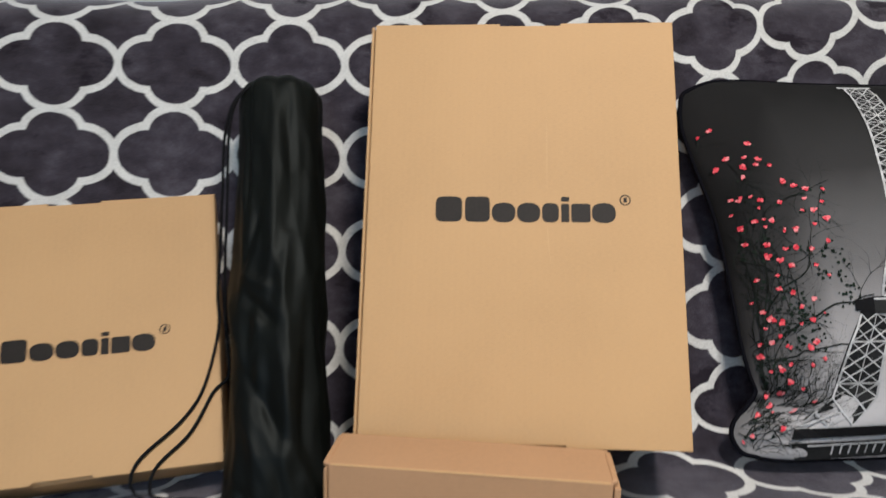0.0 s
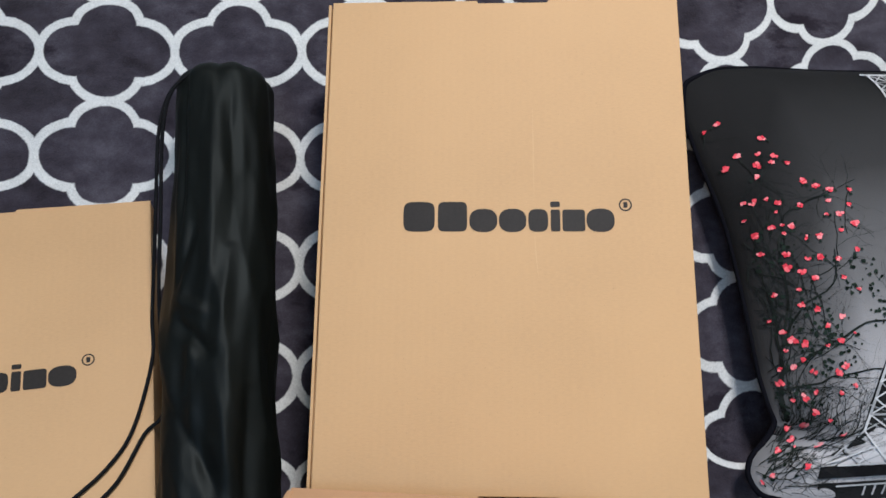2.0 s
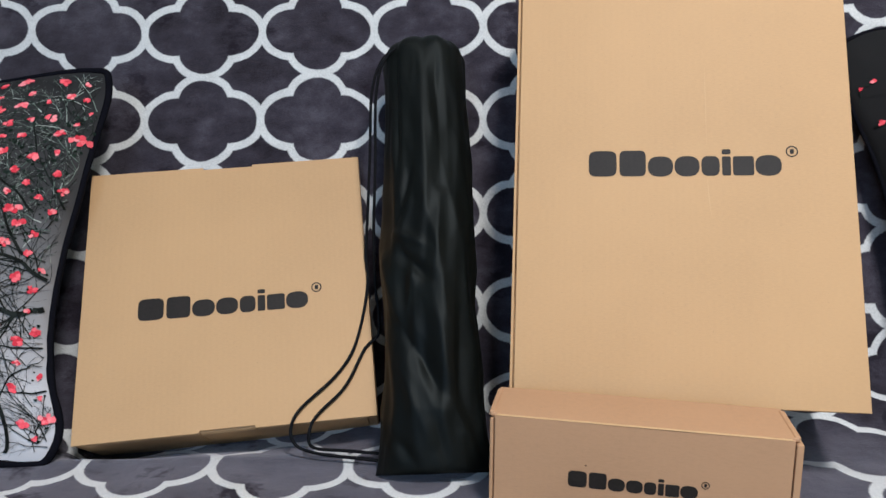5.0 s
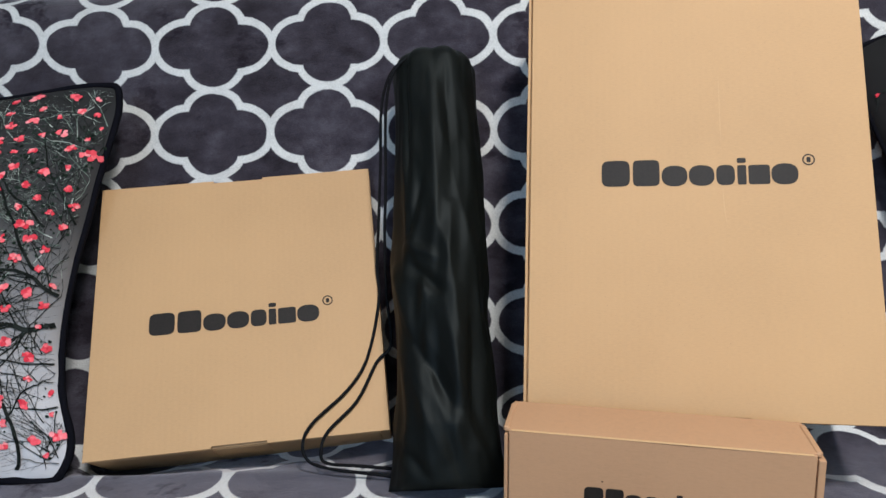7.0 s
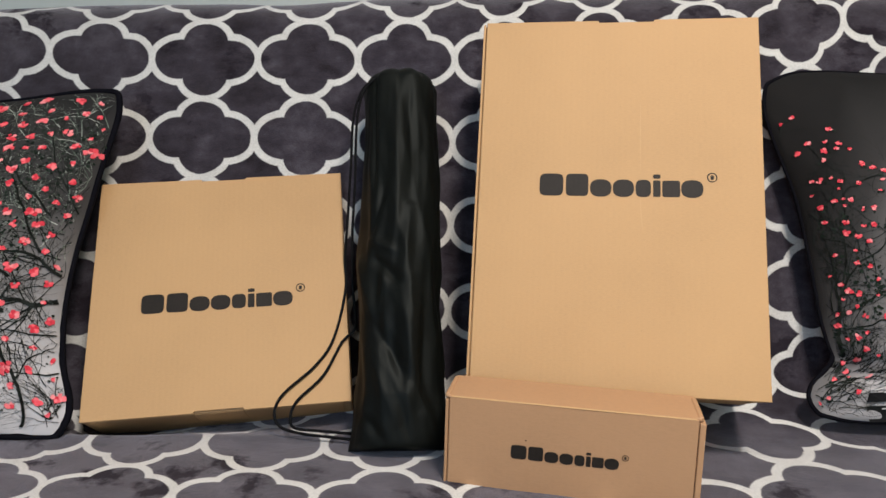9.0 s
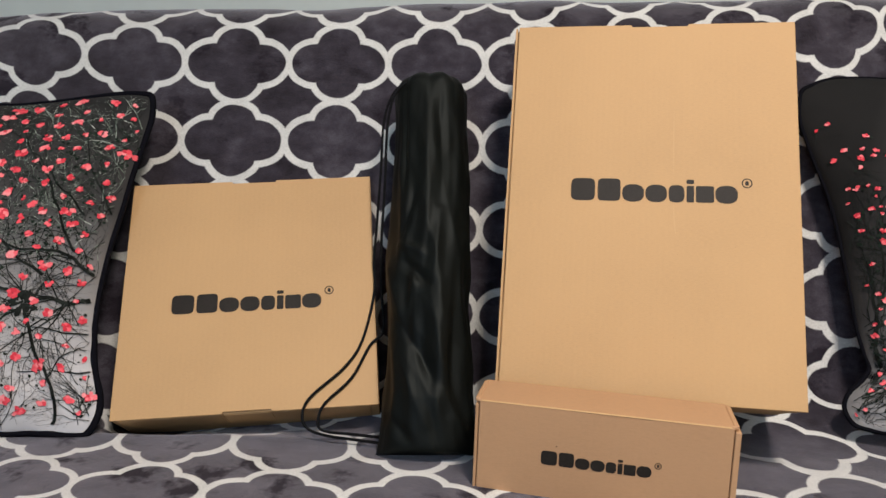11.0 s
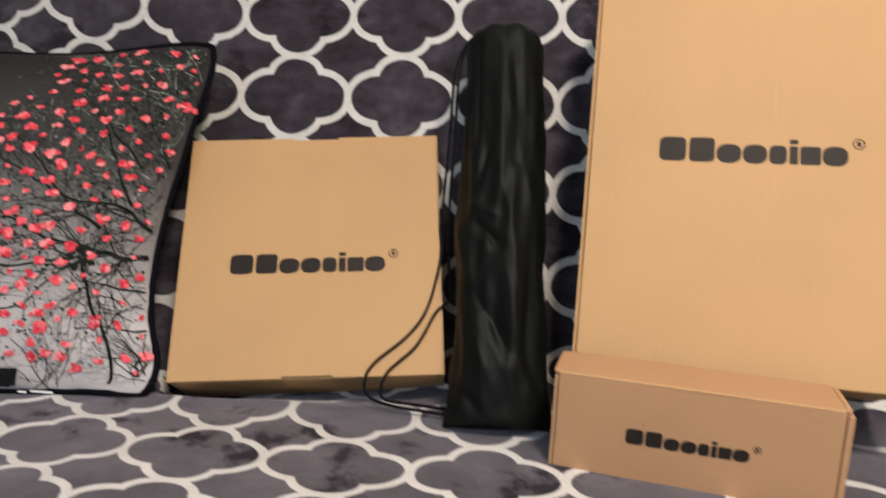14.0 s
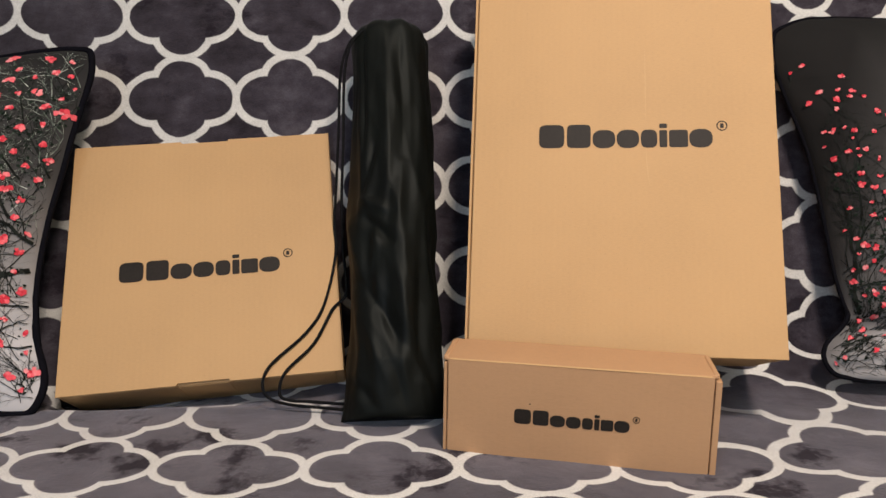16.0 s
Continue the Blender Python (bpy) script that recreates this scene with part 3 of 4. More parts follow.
    world_lines = (
        [(-0.140, 1.030, 0.966), (-0.168, 1.026, 0.945), (-0.182, 1.018, 0.90), (-0.183, 1.00, 0.82), (-0.187, 0.995, 0.74), (-0.190, 0.992, 0.685), (-0.185, 0.971, 0.641), (-0.195, 0.932, 0.576), (-0.217, 0.909, 0.540), (-0.257, 0.883, 0.505), (-0.267, 0.871, 0.482), (-0.258, 0.864, 0.464), (-0.228, 0.858, 0.457), (-0.182, 0.850, 0.456), (-0.142, 0.838, 0.457)],
        [(-0.130, 1.025, 0.968), (-0.160, 1.012, 0.948), (-0.174, 1.006, 0.90), (-0.174, 0.985, 0.80), (-0.176, 0.975, 0.72), (-0.175, 0.972, 0.65), (-0.166, 0.944, 0.591), (-0.183, 0.930, 0.570), (-0.204, 0.903, 0.528), (-0.237, 0.881, 0.496), (-0.244, 0.869, 0.475), (-0.236, 0.864, 0.462), (-0.195, 0.869, 0.457), (-0.140, 0.858, 0.458)],
    )
    for pts in world_lines:
        part("drawstring", tube([inv @ Vector(p) for p in pts], 0.0021, 8), CORD, bag, "black round cord", smooth=True)
    return bag


tripod_bag()


# ---- cushions ----
PW, PH = 0.50, 0.54


def along(knots, s, soft=0.018):
    """The height of a softened line through the knots at s."""
    total = 0.0
    for k in (-2, -1, 0, 1, 2):
        q = min(max(s + k * soft / 2, knots[0][0]), knots[-1][0])
        for (a, p), (b, r) in zip(knots, knots[1:]):
            if q <= b:
                total += p + (r - p) * (q - a) / (b - a)
                break
    return total / 5


def cushion_point(u, v, off, form):
    """A point of the cushion's front, u from the seam beside the boxes to the far seam, v up, both 0 to 1."""
    side, bulge, near, top, foot, folds, seed = form
    u, v = max(-0.004, min(1.004, u)), max(-0.004, min(1.004, v))
    cu, cv = max(0.0, min(1.0, u)), max(0.0, min(1.0, v))
    su, sv = math.sin(math.pi * cu), math.sin(math.pi * cv)
    x0, x1 = along(near, cv), -0.25 + 0.035 * sv ** 0.8
    shrink = 1 - 0.045 * abs(2 * cv - 1) ** 10
    x = (x0 + (x1 - x0) * u) * shrink
    z0, z1 = along(foot, cu), along(top, cu)
    z = z0 + (z1 - z0) * (0.5 + (v - 0.5) * (1 - 0.03 * abs(2 * cu - 1) ** 10))
    t = bulge * (su * sv) ** 0.6
    t += 0.006 * noise.noise((cu * 5 + seed, cv * 5, 1)) * (su * sv) ** 0.3
    edge = min(cu, 1 - cu, cv, 1 - cv)
    t += 0.006 * noise.noise((cu * 14 + seed, cv * 14, 4)) * math.exp(-edge * 9) * min(1, edge * 20)
    for ua, va, ub, vb, deep, wide in folds:
        k = max(0.0, min(1.0, ((cu - ua) * (ub - ua) + (cv - va) * (vb - va)) / ((ub - ua) ** 2 + (vb - va) ** 2)))
        d = math.hypot((cu - ua - k * (ub - ua)) * PW, (cv - va - k * (vb - va)) * PH) / wide
        t -= deep * (1 - 0.7 * k) * math.exp(-d * d) * min(1.0, edge * 25 + 0.2)
    return Vector((side * x, -max(t, 0.0) - off, z))


def cushion(m, form, tower, hub, limbs, canopy, blossom, label, sprigs=(), leaves=(), cloth=CLOTH, pale=True):
    pil = thing("throw_pillow", m, label, "pillow", "pillows on the sofa")
    side, seed = form[0], form[-1]

    def at(a, b, off=0.0012):
        return cushion_point(a, b, off + 0.0022 * math.exp(-14 * max(0.0, min(a, 1 - a, b, 1 - b))), form)

    n = 56
    for name, sign in (("front_cover", 1), ("back_cover", -0.32)):
        bm = bmesh.new()
        layer = bm.loops.layers.uv.new("UVMap")
        grid, uvs = [], {}
        for j in range(n + 1):
            row = []
            for i in range(n + 1):
                # closer lines near the seam
                u, v = [0.5 - 0.5 * math.cos(math.pi * q / n) for q in (i, j)]
                p = cushion_point(u, v, 0, form)
                vert = bm.verts.new((p.x, p.y * sign, p.z))
                uvs[vert] = (u, v)
                row.append(vert)
            grid.append(row)
        for r0, r1 in zip(grid, grid[1:]):
            for k in range(n):
                f = bm.faces.new((r0[k], r0[k + 1], r1[k + 1], r1[k]) if sign * side < 0 else (r0[k], r1[k], r1[k + 1], r0[k + 1]))
                for lp in f.loops:
                    lp[layer].uv = uvs[lp.vert]
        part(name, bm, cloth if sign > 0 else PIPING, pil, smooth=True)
    m = 26
    edge = [(i / m, 0) for i in range(m)] + [(1, i / m) for i in range(m)] + [(1 - i / m, 1) for i in range(m)] + [(0, 1 - i / m) for i in range(m)]
    part("piping", tube([cushion_point(u, v, 0, form) for u, v in edge], 0.0052 if side > 0 else 0.0034, 8, closed=True), PIPING, pil, "black corded piping", smooth=True)

    rnd = random.Random(seed)
    bms = {k: bmesh.new() for k in ("petal", "twig", "pale", "leaf", "steel", "dark")}

    def stroke(kind, a, b, w0, w1, off, parts=3):
        """A printed line from a to b in print coordinates, widths in metres."""
        bm = bms[kind]
        (ax, ay), (bx, by) = a, b
        dx, dy = (bx - ax) * PW, (by - ay) * PH
        ln = math.hypot(dx, dy) or 1e-6
        px, py = -dy / ln / PW, dx / ln / PH
        last = None
        for k in range(parts + 1):
            t = k / parts
            w = (w0 + (w1 - w0) * t) / 2
            cx, cy = ax + (bx - ax) * t, ay + (by - ay) * t
            pair = [bm.verts.new(at(cx + s * px * w, cy + s * py * w, off)) for s in (1, -1)]
            if last:
                bm.faces.new((last[0], last[1], pair[1], pair[0]))
            last = pair

    def blot(kind, cx, cy, r, off, lobes=5):
        bm = bms[kind]
        a0 = rnd.random() * 6.3
        ring = []
        for k in range(lobes * 2):
            q = a0 + math.pi * k / lobes
            rr = r * ((1.0 if k % 2 else 0.82) * rnd.uniform(0.70, 1.25))
            ring.append(bm.verts.new(at(cx + rr * math.cos(q) / PW, cy + rr * math.sin(q) / PH, off)))
        bm.faces.new(ring)

    def inside(x, y):
        return 0.006 < x < 0.985 and 0.012 < y < 0.985

    def grow(x, y, ang, length, width, depth, kind):
        for _ in range(6):
            ang += rnd.uniform(-0.36, 0.36)
            x2, y2 = x + math.cos(ang) * length / 6 / PW, y + math.sin(ang) * length / 6 / PH
            if not inside(x2, y2):
                return
            stroke(kind if depth > 1 else ("pale" if pale and y2 > 0.45 and rnd.random() < 0.22 else kind), (x, y), (x2, y2), width, width * 0.90, 0.0010, 2)
            width *= 0.90
            x, y = x2, y2
            if depth and rnd.random() < 0.55:
                grow(x, y, ang + rnd.choice((-1, 1)) * rnd.uniform(0.35, 0.95), length * rnd.uniform(0.45, 0.75), width * 0.65, depth - 1, kind)

    # the iron tower: a lattice shaft with a shaded flank, a deck, a spreading leg and railed foot
    shaft, flank, width, deck, leg, foot = tower
    v0, v1 = deck[0], 0.966
    steps = 17 if flank else 24
    vs = [v1 - (v1 - v0) * (k / steps) ** 0.95 for k in range(steps + 1)]

    def sides(v):
        """The shaft's near edge, the line between flank and lattice, and the far edge."""
        e, s = along(shaft, v), (v1 - v) / (v1 - v0)
        f = e + flank * s
        return e, f, f + width[0] + (width[1] - width[0]) * s

    for va, vb in zip(vs, vs[1:]):
        (ea, fa, ga), (eb, fb, gb) = sides(va), sides(vb)
        ma, mb = (fa + ga) / 2, (fb + gb) / 2
        stroke("dark", (ma, va), (mb, vb), (ga - fa) * PW, (gb - fb) * PW, 0.0007, 1)
        if flank:
            stroke("dark", ((ea + fa) / 2, va), ((eb + fb) / 2, vb), (fa - ea) * PW, (fb - eb) * PW, 0.0008, 1)
            for _ in range(2):
                p, q = rnd.random(), rnd.random()
                stroke("twig" if rnd.random() < 0.5 else "pale", (ea + (fa - ea) * p, va), (eb + (fb - eb) * q, vb), 0.0007, 0.0007, 0.0014, 1)
        for p, q, w in ((fa, fb, 0.0030), (ga, gb, 0.0030), (ma, mb, 0.0013), (fa, mb, 0.0015), (ma, fb, 0.0015), (ma, gb, 0.0015), (ga, mb, 0.0015)):
            stroke("steel", (p, va), (q, vb), w, w, 0.0016, 1)
        stroke("steel", (fa, va), (ga, va), 0.0012, 0.0012, 0.0014, 3)
        for p in (fa, ma, ga):
            blot("steel", p, va, 0.0021, 0.0017, 4)
    e, f, g = sides(v1)
    stroke("steel", (f - 0.020, v1 + 0.002), (g + 0.012, v1 + 0.004), 0.0032, 0.0026, 0.0017, 3)
    # the deck juts out past the shaft
    top, low, tip = deck
    far = min(0.98, tip + 0.42)
    mid = (top + low) / 2
    stroke("dark", (tip, mid), (tip + 0.05, mid), 0.012, (top - low) * PH, 0.0017, 3)
    stroke("dark", (tip + 0.05, mid), (far, mid), (top - low) * PH, (top - low) * PH, 0.0017, 12)
    stroke("steel", (tip + 0.05, top - 0.006), (far, top - 0.006), 0.0026, 0.0026, 0.0019, 12)
    k = tip + 0.16
    while k < far - 0.02:
        stroke("steel", (k, low + 0.020), (k + 0.008, top - 0.028), 0.0030, 0.0030, 0.0020, 1)
        k += 0.034
    # the leg: dark lattice between two pale posts
    span = leg[-1]
    posts = leg[:-1]
    bays = 12 if flank else 8
    stop = 0.045 if flank else 0.080
    lows = [low - (low - stop) * k / bays for k in range(bays + 1)]
    for k, (va, vb) in enumerate(zip(lows, lows[1:])):
        ea, eb = along(posts, va), along(posts, vb)
        wa, wb = span * (0.8 + 0.5 * k / bays), span * (0.8 + 0.5 * (k + 1) / bays)
        stroke("dark", (ea + wa / 2, va), (eb + wb / 2, vb), wa * PW, wb * PW, 0.0008, 1)
        kind = "pale" if flank else "steel"
        for p, q, w in ((0.0, 0.0, 0.0030), (0.5, 0.5, 0.0013), (1.0, 1.0, 0.0030), (0.0, 0.5, 0.0016), (0.5, 0.0, 0.0016), (0.5, 1.0, 0.0016), (1.0, 0.5, 0.0016)):
            if flank and p + q < 1.9 and rnd.random() < 0.65:
                continue
            stroke("steel" if p + q == 2 and k < bays - 3 else kind, (ea + wa * p, va), (eb + wb * q, vb), w * (0.4 if flank and p + q < 2 else 1), w * (0.4 if flank and p + q < 2 else 1), 0.0016, 1)
        if k % 3 == 2:
            stroke(kind, (ea, va), (ea + wa, va), 0.0022, 0.0022, 0.0017, 3)
    if flank:
        # the far legs behind it, pale ironwork on shade
        for k in range(12):
            v = 0.112 + 0.0125 * k
            stroke("dark", (along(posts, v) + span * 1.05, v), (0.975, v), 0.0069, 0.0069, 0.0007, 8)
        for k in range(7):
            a, b = 0.66 + 0.045 * k, 0.72 + 0.040 * k
            stroke("steel", (a, 0.110), (min(0.96, b), 0.262), 0.0026, 0.0020, 0.0015, 4)
            stroke("steel", (min(0.96, b), 0.110), (a, 0.262), 0.0014, 0.0014, 0.0015, 4)
        for v in (0.15, 0.20, 0.24):
            stroke("steel", (0.69, v), (0.97, v), 0.0014, 0.0014, 0.0016, 6)
    # railed foot
    start, rise = foot
    for v, h in ((0.088 if flank else 0.072, 0.013), (0.030, 0.022)):
        stroke("dark", (start + (0.20 if flank and v > 0.05 else 0.0), v - rise), (0.97, v + rise), h, h, 0.0018, 20)
        stroke("steel", (start + (0.24 if flank else 0.04), v - rise + 0.014), (0.97, v + rise + 0.014), 0.0020, 0.0020, 0.0020, 20)
    if flank:
        # the black block that carries the leg
        for k in range(30):
            v = 0.010 + 0.0042 * k
            near = along(posts, max(v, 0.03)) - (0.02 if v < 0.03 else 0.0)
            stroke("dark", (near, v), (near + 0.20 - 0.0038 * k, v + 0.002), 0.0042, 0.0042, 0.0020, 8)
    k = start + (0.22 if flank else 0.10)
    while k < 0.95:
        v = 0.030 + rise * (2 * (k - start) / (0.97 - start) - 1)
        stroke("steel", (k, v - 0.010), (k + 0.008, v + 0.010), 0.0022, 0.0022, 0.0021, 1)
        k += 0.023

    # the tree: limbs, twigs and leaves, then the blossom
    for line, w0, w1 in limbs:
        pts = [Vector(p) for p in line]
        fine = []
        for i in range(len(pts) - 1):
            before, after = pts[max(0, i - 1)], pts[min(len(pts) - 1, i + 2)]
            for k in range(5):
                t = k / 5
                a, b, c, d = before, pts[i], pts[i + 1], after
                fine.append(0.5 * (2 * b + (c - a) * t + (2 * a - 5 * b + 4 * c - d) * t * t + (3 * b - a - 3 * c + d) * t ** 3))
        fine.append(pts[-1])
        fine = [p + Vector((rnd.uniform(-1, 1), rnd.uniform(-1, 1))) * 0.0045 for p in fine]
        for k, (p, q) in enumerate(zip(fine, fine[1:])):
            f = k / (len(fine) - 1)
            w = w0 + (w1 - w0) * f
            stroke("twig", p, q, w, w + (w1 - w0) / len(fine), 0.0011, 2)
            if rnd.random() < (0.62 if q.y > 0.33 and pale else 0.22 if pale else 0.2):
                heading = math.atan2((q.y - p.y) * PH, (q.x - p.x) * PW)
                grow(q.x, q.y, heading + rnd.choice((-1, 1)) * rnd.uniform(0.3, 0.9), rnd.uniform(0.05, 0.12) if q.y > 0.25 else 0.05, max(0.0010, w * 0.35), 2 if q.y > 0.25 else 1, "twig")
    if pale:
        for k in range(15):
            q, d = rnd.random() * 6.3, math.sqrt(rnd.random())
            blot("twig", hub[0] + 0.040 * d * math.cos(q), hub[1] + 0.030 * d * math.sin(q), rnd.uniform(0.003, 0.008), 0.0013)
    for x, y, r, count, ang in sprigs:
        for _ in range(int(count * (0.25 if pale else 0.7))):
            q, d = rnd.random() * 6.3, r * math.sqrt(rnd.random())
            grow(x + d * math.cos(q), y + d * math.sin(q), radians((180 - ang if side > 0 else ang) + rnd.uniform(-60, 60)), rnd.uniform(0.04, 0.11), rnd.uniform(0.0006, 0.0013), 2, "pale" if pale and y > 0.5 and rnd.random() < 0.42 else "twig")

    for x, y, r, count in leaves:
        for _ in range(count):
            q, d = rnd.random() * 6.3, r * math.sqrt(rnd.random())
            blot("leaf", x + d * math.cos(q), y + d * math.sin(q), rnd.uniform(0.0010, 0.0030), 0.0012, 3)

    def reach(v):
        """How far from the seam the crown of the tree reaches at one height."""
        for (va, ua), (vb, ub) in zip(canopy, canopy[1:]):
            if va <= v <= vb:
                return ua + (ub - ua) * (v - va) / (vb - va)
        return 0.0

    count, size, gap, skirt = blossom
    heads = []
    for _ in range(9000):
        if len(heads) >= count:
            break
        x, y = rnd.uniform(0.02, 0.62), rnd.uniform(0.03, 0.975)
        far = reach(y)
        if x > far:
            continue
        # fuller towards the outer skirt of the crown
        rich = min(1.0, x / far) ** 1.2 * (0.72 if 0.08 < y < 0.45 else 0.25) if skirt else 0.4
        near = gap * (1.30 - 0.62 * rich) * rnd.uniform(0.75, 1.2)
        if any(math.hypot((x - p) * PW, (y - q) * PH) < near for p, q in heads):
            continue
        heads.append((x, y))
        s = size * (0.80 + 0.40 * rich) * rnd.uniform(0.60, 1.32)
        turn, flat = rnd.random() * 6.3, rnd.uniform(0.50, 1.0)
        for k in range(rnd.randint(3, 6) + (3 if skirt and rnd.random() < 0.35 else 0)):
            q, d = turn + 1.26 * k + rnd.uniform(-0.4, 0.4), s * (rnd.uniform(0.25, 0.80) if k < 6 else rnd.uniform(0.9, 1.5))
            blot("petal", x + d * math.cos(q) / PW, y + flat * d * math.sin(q) / PH, s * rnd.uniform(0.42, 0.68), 0.0015 + k * 0.0001, 4)
        for _ in range(rnd.randint(1, 3)):
            q = rnd.random() * 6.3
            blot("leaf", x + 1.5 * s * math.cos(q) / PW, y + 1.5 * s * math.sin(q) / PH, rnd.uniform(0.0010, 0.0024), 0.0013, 3)
        if rnd.random() < (0.55 if pale and y > 0.36 else 0.14):
            grow(x, y, math.atan2((hub[1] - y) * PH, (hub[0] - x) * PW) + rnd.uniform(-0.5, 0.5), rnd.uniform(0.04, 0.08), 0.0012, 1, "twig")
    for key, name, mat, lab in (("dark", "printed_tower_shade", STEEL_DARK, "dark ironwork of a printed tower"), ("steel", "printed_tower_lattice", STEEL, "pale lattice of a printed iron tower"), ("twig", "printed_tree", TWIG, "printed black branches"), ("pale", "printed_brushwood", TWIG_PALE, "printed pale twigs"), ("leaf", "printed_foliage", LEAF, "small printed dark leaves"), ("petal", "printed_blossom", PETAL, "printed red blossom")):
        for f in bms[key].faces:
            f.normal_update()
            if f.normal.y > 0:
                f.normal_flip()
        part(name, bms[key], mat, pil, lab)["kind"] = "stuff"
    return pil


def leaning(x, y, z, lean, yaw=0.0, roll=0.0):
    return Matrix.Translation((x, y, z)) @ Matrix.Rotation(radians(yaw), 4, "Z") @ Matrix.Rotation(radians(-lean), 4, "X") @ Matrix.Rotation(radians(roll), 4, "Y")


# seams: the side beside the boxes (up), the top and the foot (from that side outwards)
LEFT_FORM = (1, 0.085, [(0, 0.243), (0.015, 0.248), (0.055, 0.249), (0.10, 0.245), (0.15, 0.232), (0.21, 0.224), (0.27, 0.219), (0.33, 0.216), (0.42, 0.216), (0.52, 0.219), (0.62, 0.226), (0.72, 0.231), (0.84, 0.240), (0.94, 0.249), (1, 0.250)],
             [(0, 0.552), (0.05, 0.547), (0.10, 0.541), (0.17, 0.531), (0.27, 0.517), (0.40, 0.502), (0.53, 0.495), (0.70, 0.488), (0.84, 0.495), (0.95, 0.508), (1, 0.512)],
             [(0, 0.006), (0.06, 0.010), (0.15, 0.014), (0.22, 0.011), (0.36, 0.007), (0.52, 0.005), (1, 0.0)],
             [(0.0, 0.20, 0.20, 0.13, 0.010, 0.012), (0.0, 0.28, 0.14, 0.30, 0.006, 0.010), (0.10, 0.0, 0.16, 0.14, 0.008, 0.010), (0.24, 0.0, 0.34, 0.10, 0.006, 0.012), (0.0, 0.11, 0.13, 0.08, 0.006, 0.008)], 21)
RIGHT_FORM = (-1, 0.105, [(0, 0.232), (0.02, 0.240), (0.05, 0.238), (0.09, 0.227), (0.12, 0.205), (0.14, 0.191), (0.17, 0.196), (0.26, 0.204), (0.41, 0.208), (0.51, 0.212), (0.61, 0.217), (0.68, 0.224), (0.78, 0.238), (0.90, 0.252), (1, 0.254)],
              [(0, 0.528), (0.05, 0.537), (0.10, 0.541), (0.20, 0.540), (0.36, 0.533), (0.64, 0.527), (0.9, 0.535), (1, 0.54)],
              [(0, 0.009), (0.06, 0.005), (0.15, 0.003), (1, 0.0)],
              [(0.02, 0.135, 0.19, 0.090, 0.032, 0.013), (0.05, 0.02, 0.20, 0.07, 0.006, 0.010)], 33)
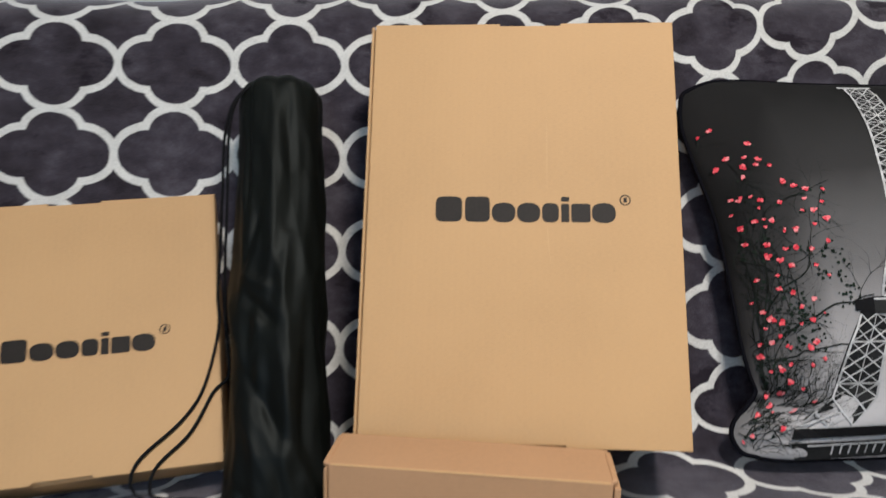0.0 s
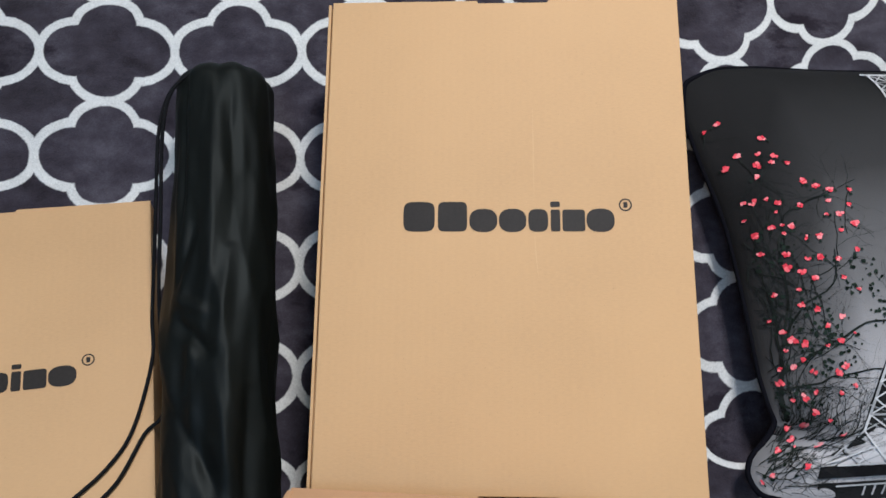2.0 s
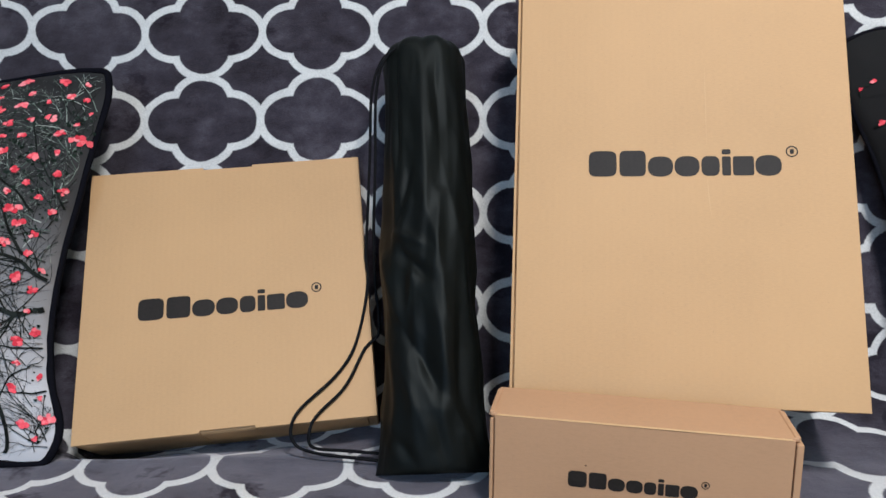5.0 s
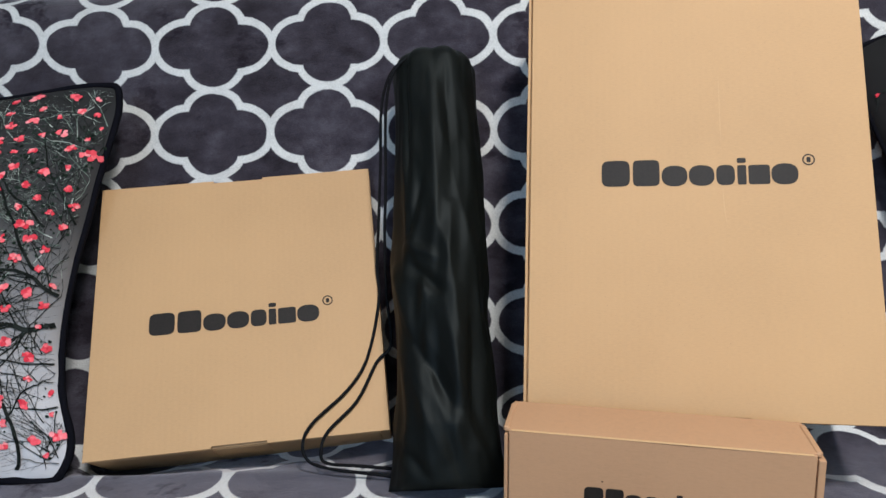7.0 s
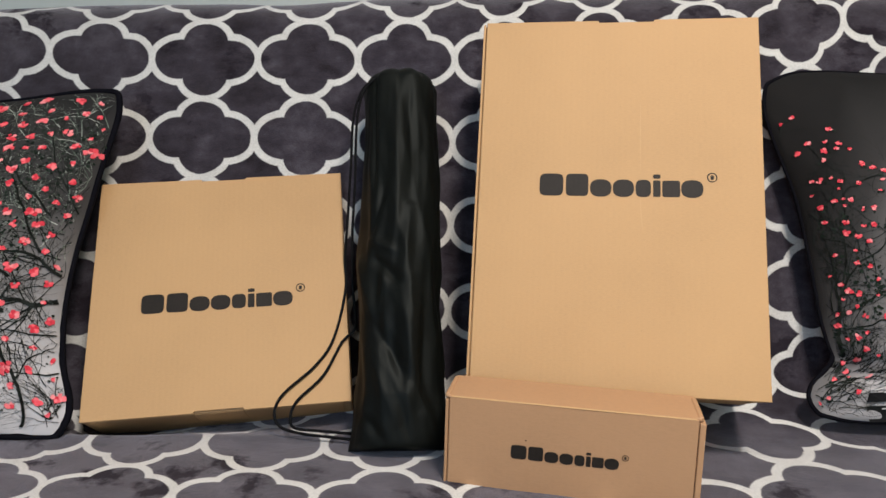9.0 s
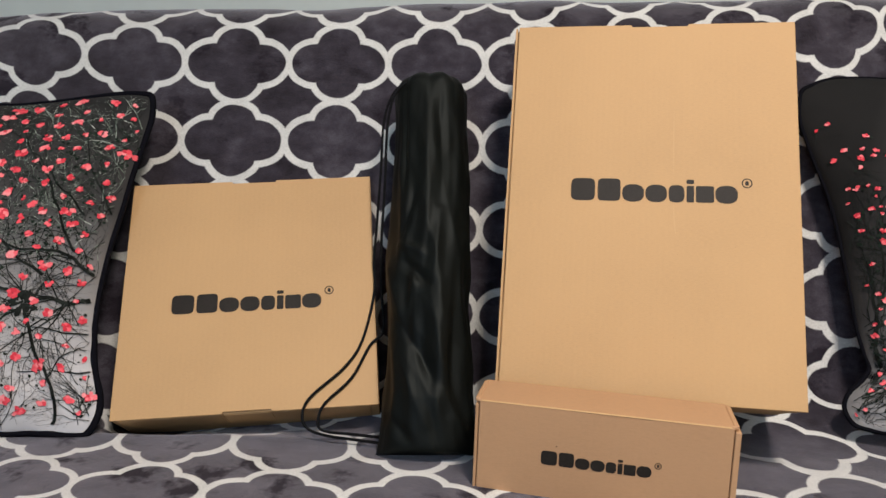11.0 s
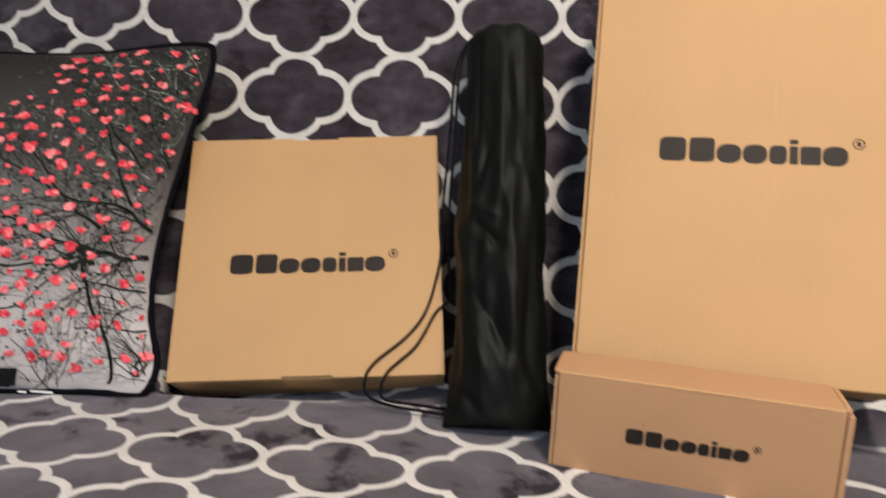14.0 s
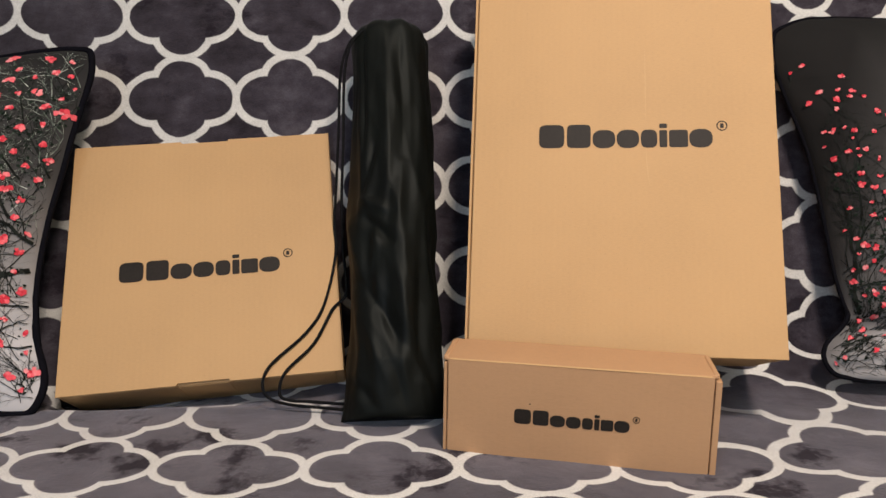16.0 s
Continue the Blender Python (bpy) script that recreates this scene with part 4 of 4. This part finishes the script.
# print coordinates run from the seam beside the boxes (0) to the far seam (1)
left_pillow = cushion(
    leaning(-0.784, 0.772, 0.455, 24.0, 13.0, 4.0), LEFT_FORM,
    ([(0.30, 0.64), (0.50, 0.665), (0.75, 0.705), (0.86, 0.710), (0.966, 0.695)], 0.080, (0.06, 0.14), (0.365, 0.265, 0.570), [(0.03, 0.36), (0.10, 0.47), (0.27, 0.585), (0.30, 0.585), 0.11], (0.335, 0.0)), (0.18, 0.325),
    [([(0.105, 0.02), (0.12, 0.12), (0.155, 0.24), (0.18, 0.32)], 0.0050, 0.0042),
     ([(0.012, 0.35), (0.07, 0.335), (0.12, 0.345), (0.18, 0.325)], 0.0070, 0.0050),
     ([(0.16, 0.34), (0.305, 0.385), (0.41, 0.44), (0.53, 0.485)], 0.0040, 0.0012),
     ([(0.14, 0.40), (0.25, 0.475), (0.35, 0.585), (0.45, 0.67), (0.56, 0.74)], 0.0040, 0.0011),
     ([(0.012, 0.415), (0.12, 0.47), (0.23, 0.475), (0.34, 0.53), (0.47, 0.60)], 0.0050, 0.0012),
     ([(0.18, 0.32), (0.25, 0.27), (0.325, 0.20), (0.46, 0.18)], 0.0034, 0.0012),
     ([(0.18, 0.325), (0.355, 0.30), (0.5, 0.31), (0.59, 0.36)], 0.0034, 0.0012),
     ([(0.06, 0.46), (0.095, 0.50), (0.165, 0.61), (0.22, 0.705), (0.295, 0.80), (0.36, 0.94)], 0.0042, 0.0010),
     ([(0.08, 0.58), (0.18, 0.675), (0.275, 0.78), (0.4, 0.90)], 0.0030, 0.0010),
     ([(0.012, 0.60), (0.11, 0.74), (0.16, 0.90)], 0.0026, 0.0010),
     ([(0.012, 0.255), (0.175, 0.265)], 0.0022, 0.0012), ([(0.012, 0.16), (0.195, 0.15)], 0.0020, 0.0010), ([(0.13, 0.12), (0.07, 0.20), (0.015, 0.22)], 0.0018, 0.0010)],
    [(0.04, 0.20), (0.07, 0.33), (0.10, 0.40), (0.15, 0.43), (0.19, 0.49), (0.26, 0.50), (0.35, 0.58), (0.47, 0.55), (0.64, 0.51), (0.76, 0.50), (0.84, 0.43), (0.93, 0.39), (0.985, 0.33)], (180, 0.0074, 0.0200, True),
    "square black and grey cushion printed with red blossom and tower",
    leaves=[(0.10, 0.80, 0.10, 110), (0.16, 0.62, 0.15, 130), (0.30, 0.45, 0.18, 90), (0.42, 0.36, 0.12, 60), (0.30, 0.22, 0.16, 40)],
    sprigs=[(0.04, 0.85, 0.04, 24, 110), (0.04, 0.70, 0.04, 28, 120), (0.04, 0.55, 0.04, 26, 120), (0.04, 0.40, 0.04, 22, 130), (0.07, 0.80, 0.06, 26, 110), (0.08, 0.60, 0.06, 32, 120), (0.18, 0.85, 0.14, 44, 110), (0.20, 0.65, 0.17, 70, 120), (0.26, 0.50, 0.16, 26, 150),
            (0.03, 0.05, 0.03, 40, 110), (0.05, 0.11, 0.05, 20, 80), (0.05, 0.20, 0.05, 14, 120), (0.05, 0.29, 0.05, 12, 120), (0.22, 0.035, 0.05, 30, 100), (0.28, 0.03, 0.03, 16, 100)],
)
right_pillow = cushion(
    leaning(0.722, 0.918, 0.481, 19.5, 0.0, -2.0), RIGHT_FORM,
    ([(0.33, 0.34), (0.40, 0.355), (0.53, 0.40), (0.66, 0.43), (0.78, 0.455), (0.93, 0.475), (0.966, 0.470)], 0.0, (0.07, 0.17), (0.375, 0.335, 0.275), [(0.06, 0.150), (0.16, 0.19), (0.235, 0.235), (0.33, 0.29), 0.10], (0.145, 0.010)), (0.05, 0.27),
    [([(0.025, 0.12), (0.022, 0.18), (0.03, 0.265), (0.04, 0.34), (0.03, 0.46)], 0.0055, 0.0020),
     ([(0.03, 0.255), (0.115, 0.31), (0.22, 0.355), (0.325, 0.375)], 0.0042, 0.0014),
     ([(0.04, 0.23), (0.135, 0.25), (0.28, 0.27)], 0.0026, 0.0012), ([(0.03, 0.08), (0.10, 0.115), (0.235, 0.165)], 0.0022, 0.0012),
     ([(0.04, 0.32), (0.085, 0.39), (0.165, 0.445), (0.19, 0.515)], 0.0030, 0.0012), ([(0.035, 0.30), (0.07, 0.42), (0.08, 0.55), (0.12, 0.62)], 0.0026, 0.0010)],
    [(0.03, 0.10), (0.07, 0.15), (0.165, 0.15), (0.37, 0.235), (0.52, 0.235), (0.645, 0.27), (0.72, 0.16), (0.79, 0.14), (0.86, 0.04)], (84, 0.0041, 0.012, False),
    "square black and grey cushion printed with sparse red blossom and tower",
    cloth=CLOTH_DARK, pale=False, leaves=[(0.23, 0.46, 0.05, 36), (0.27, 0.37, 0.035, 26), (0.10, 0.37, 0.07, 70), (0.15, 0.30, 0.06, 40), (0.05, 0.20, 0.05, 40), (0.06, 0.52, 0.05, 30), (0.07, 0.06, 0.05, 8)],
    sprigs=[(0.05, 0.50, 0.05, 4, 80), (0.09, 0.40, 0.07, 6, 70), (0.10, 0.30, 0.06, 6, 60), (0.04, 0.24, 0.05, 8, 60), (0.03, 0.12, 0.03, 16, 50), (0.06, 0.06, 0.05, 40, 40)],
)
tag = bmesh.new()
for a, b in ((0.235, 0.295), (0.302, 0.325)):
    p = [cushion_point(q, 0.004, 0.003, LEFT_FORM) for q in (a, b)]
    slab((min(p[0].x, p[1].x), p[0].y - 0.003, p[0].z - 0.0065), (max(p[0].x, p[1].x), p[0].y, p[0].z - 0.0035), 0.0008, 1, tag)
part("care_label", tag, WHITE, left_pillow, "small white sewn label")
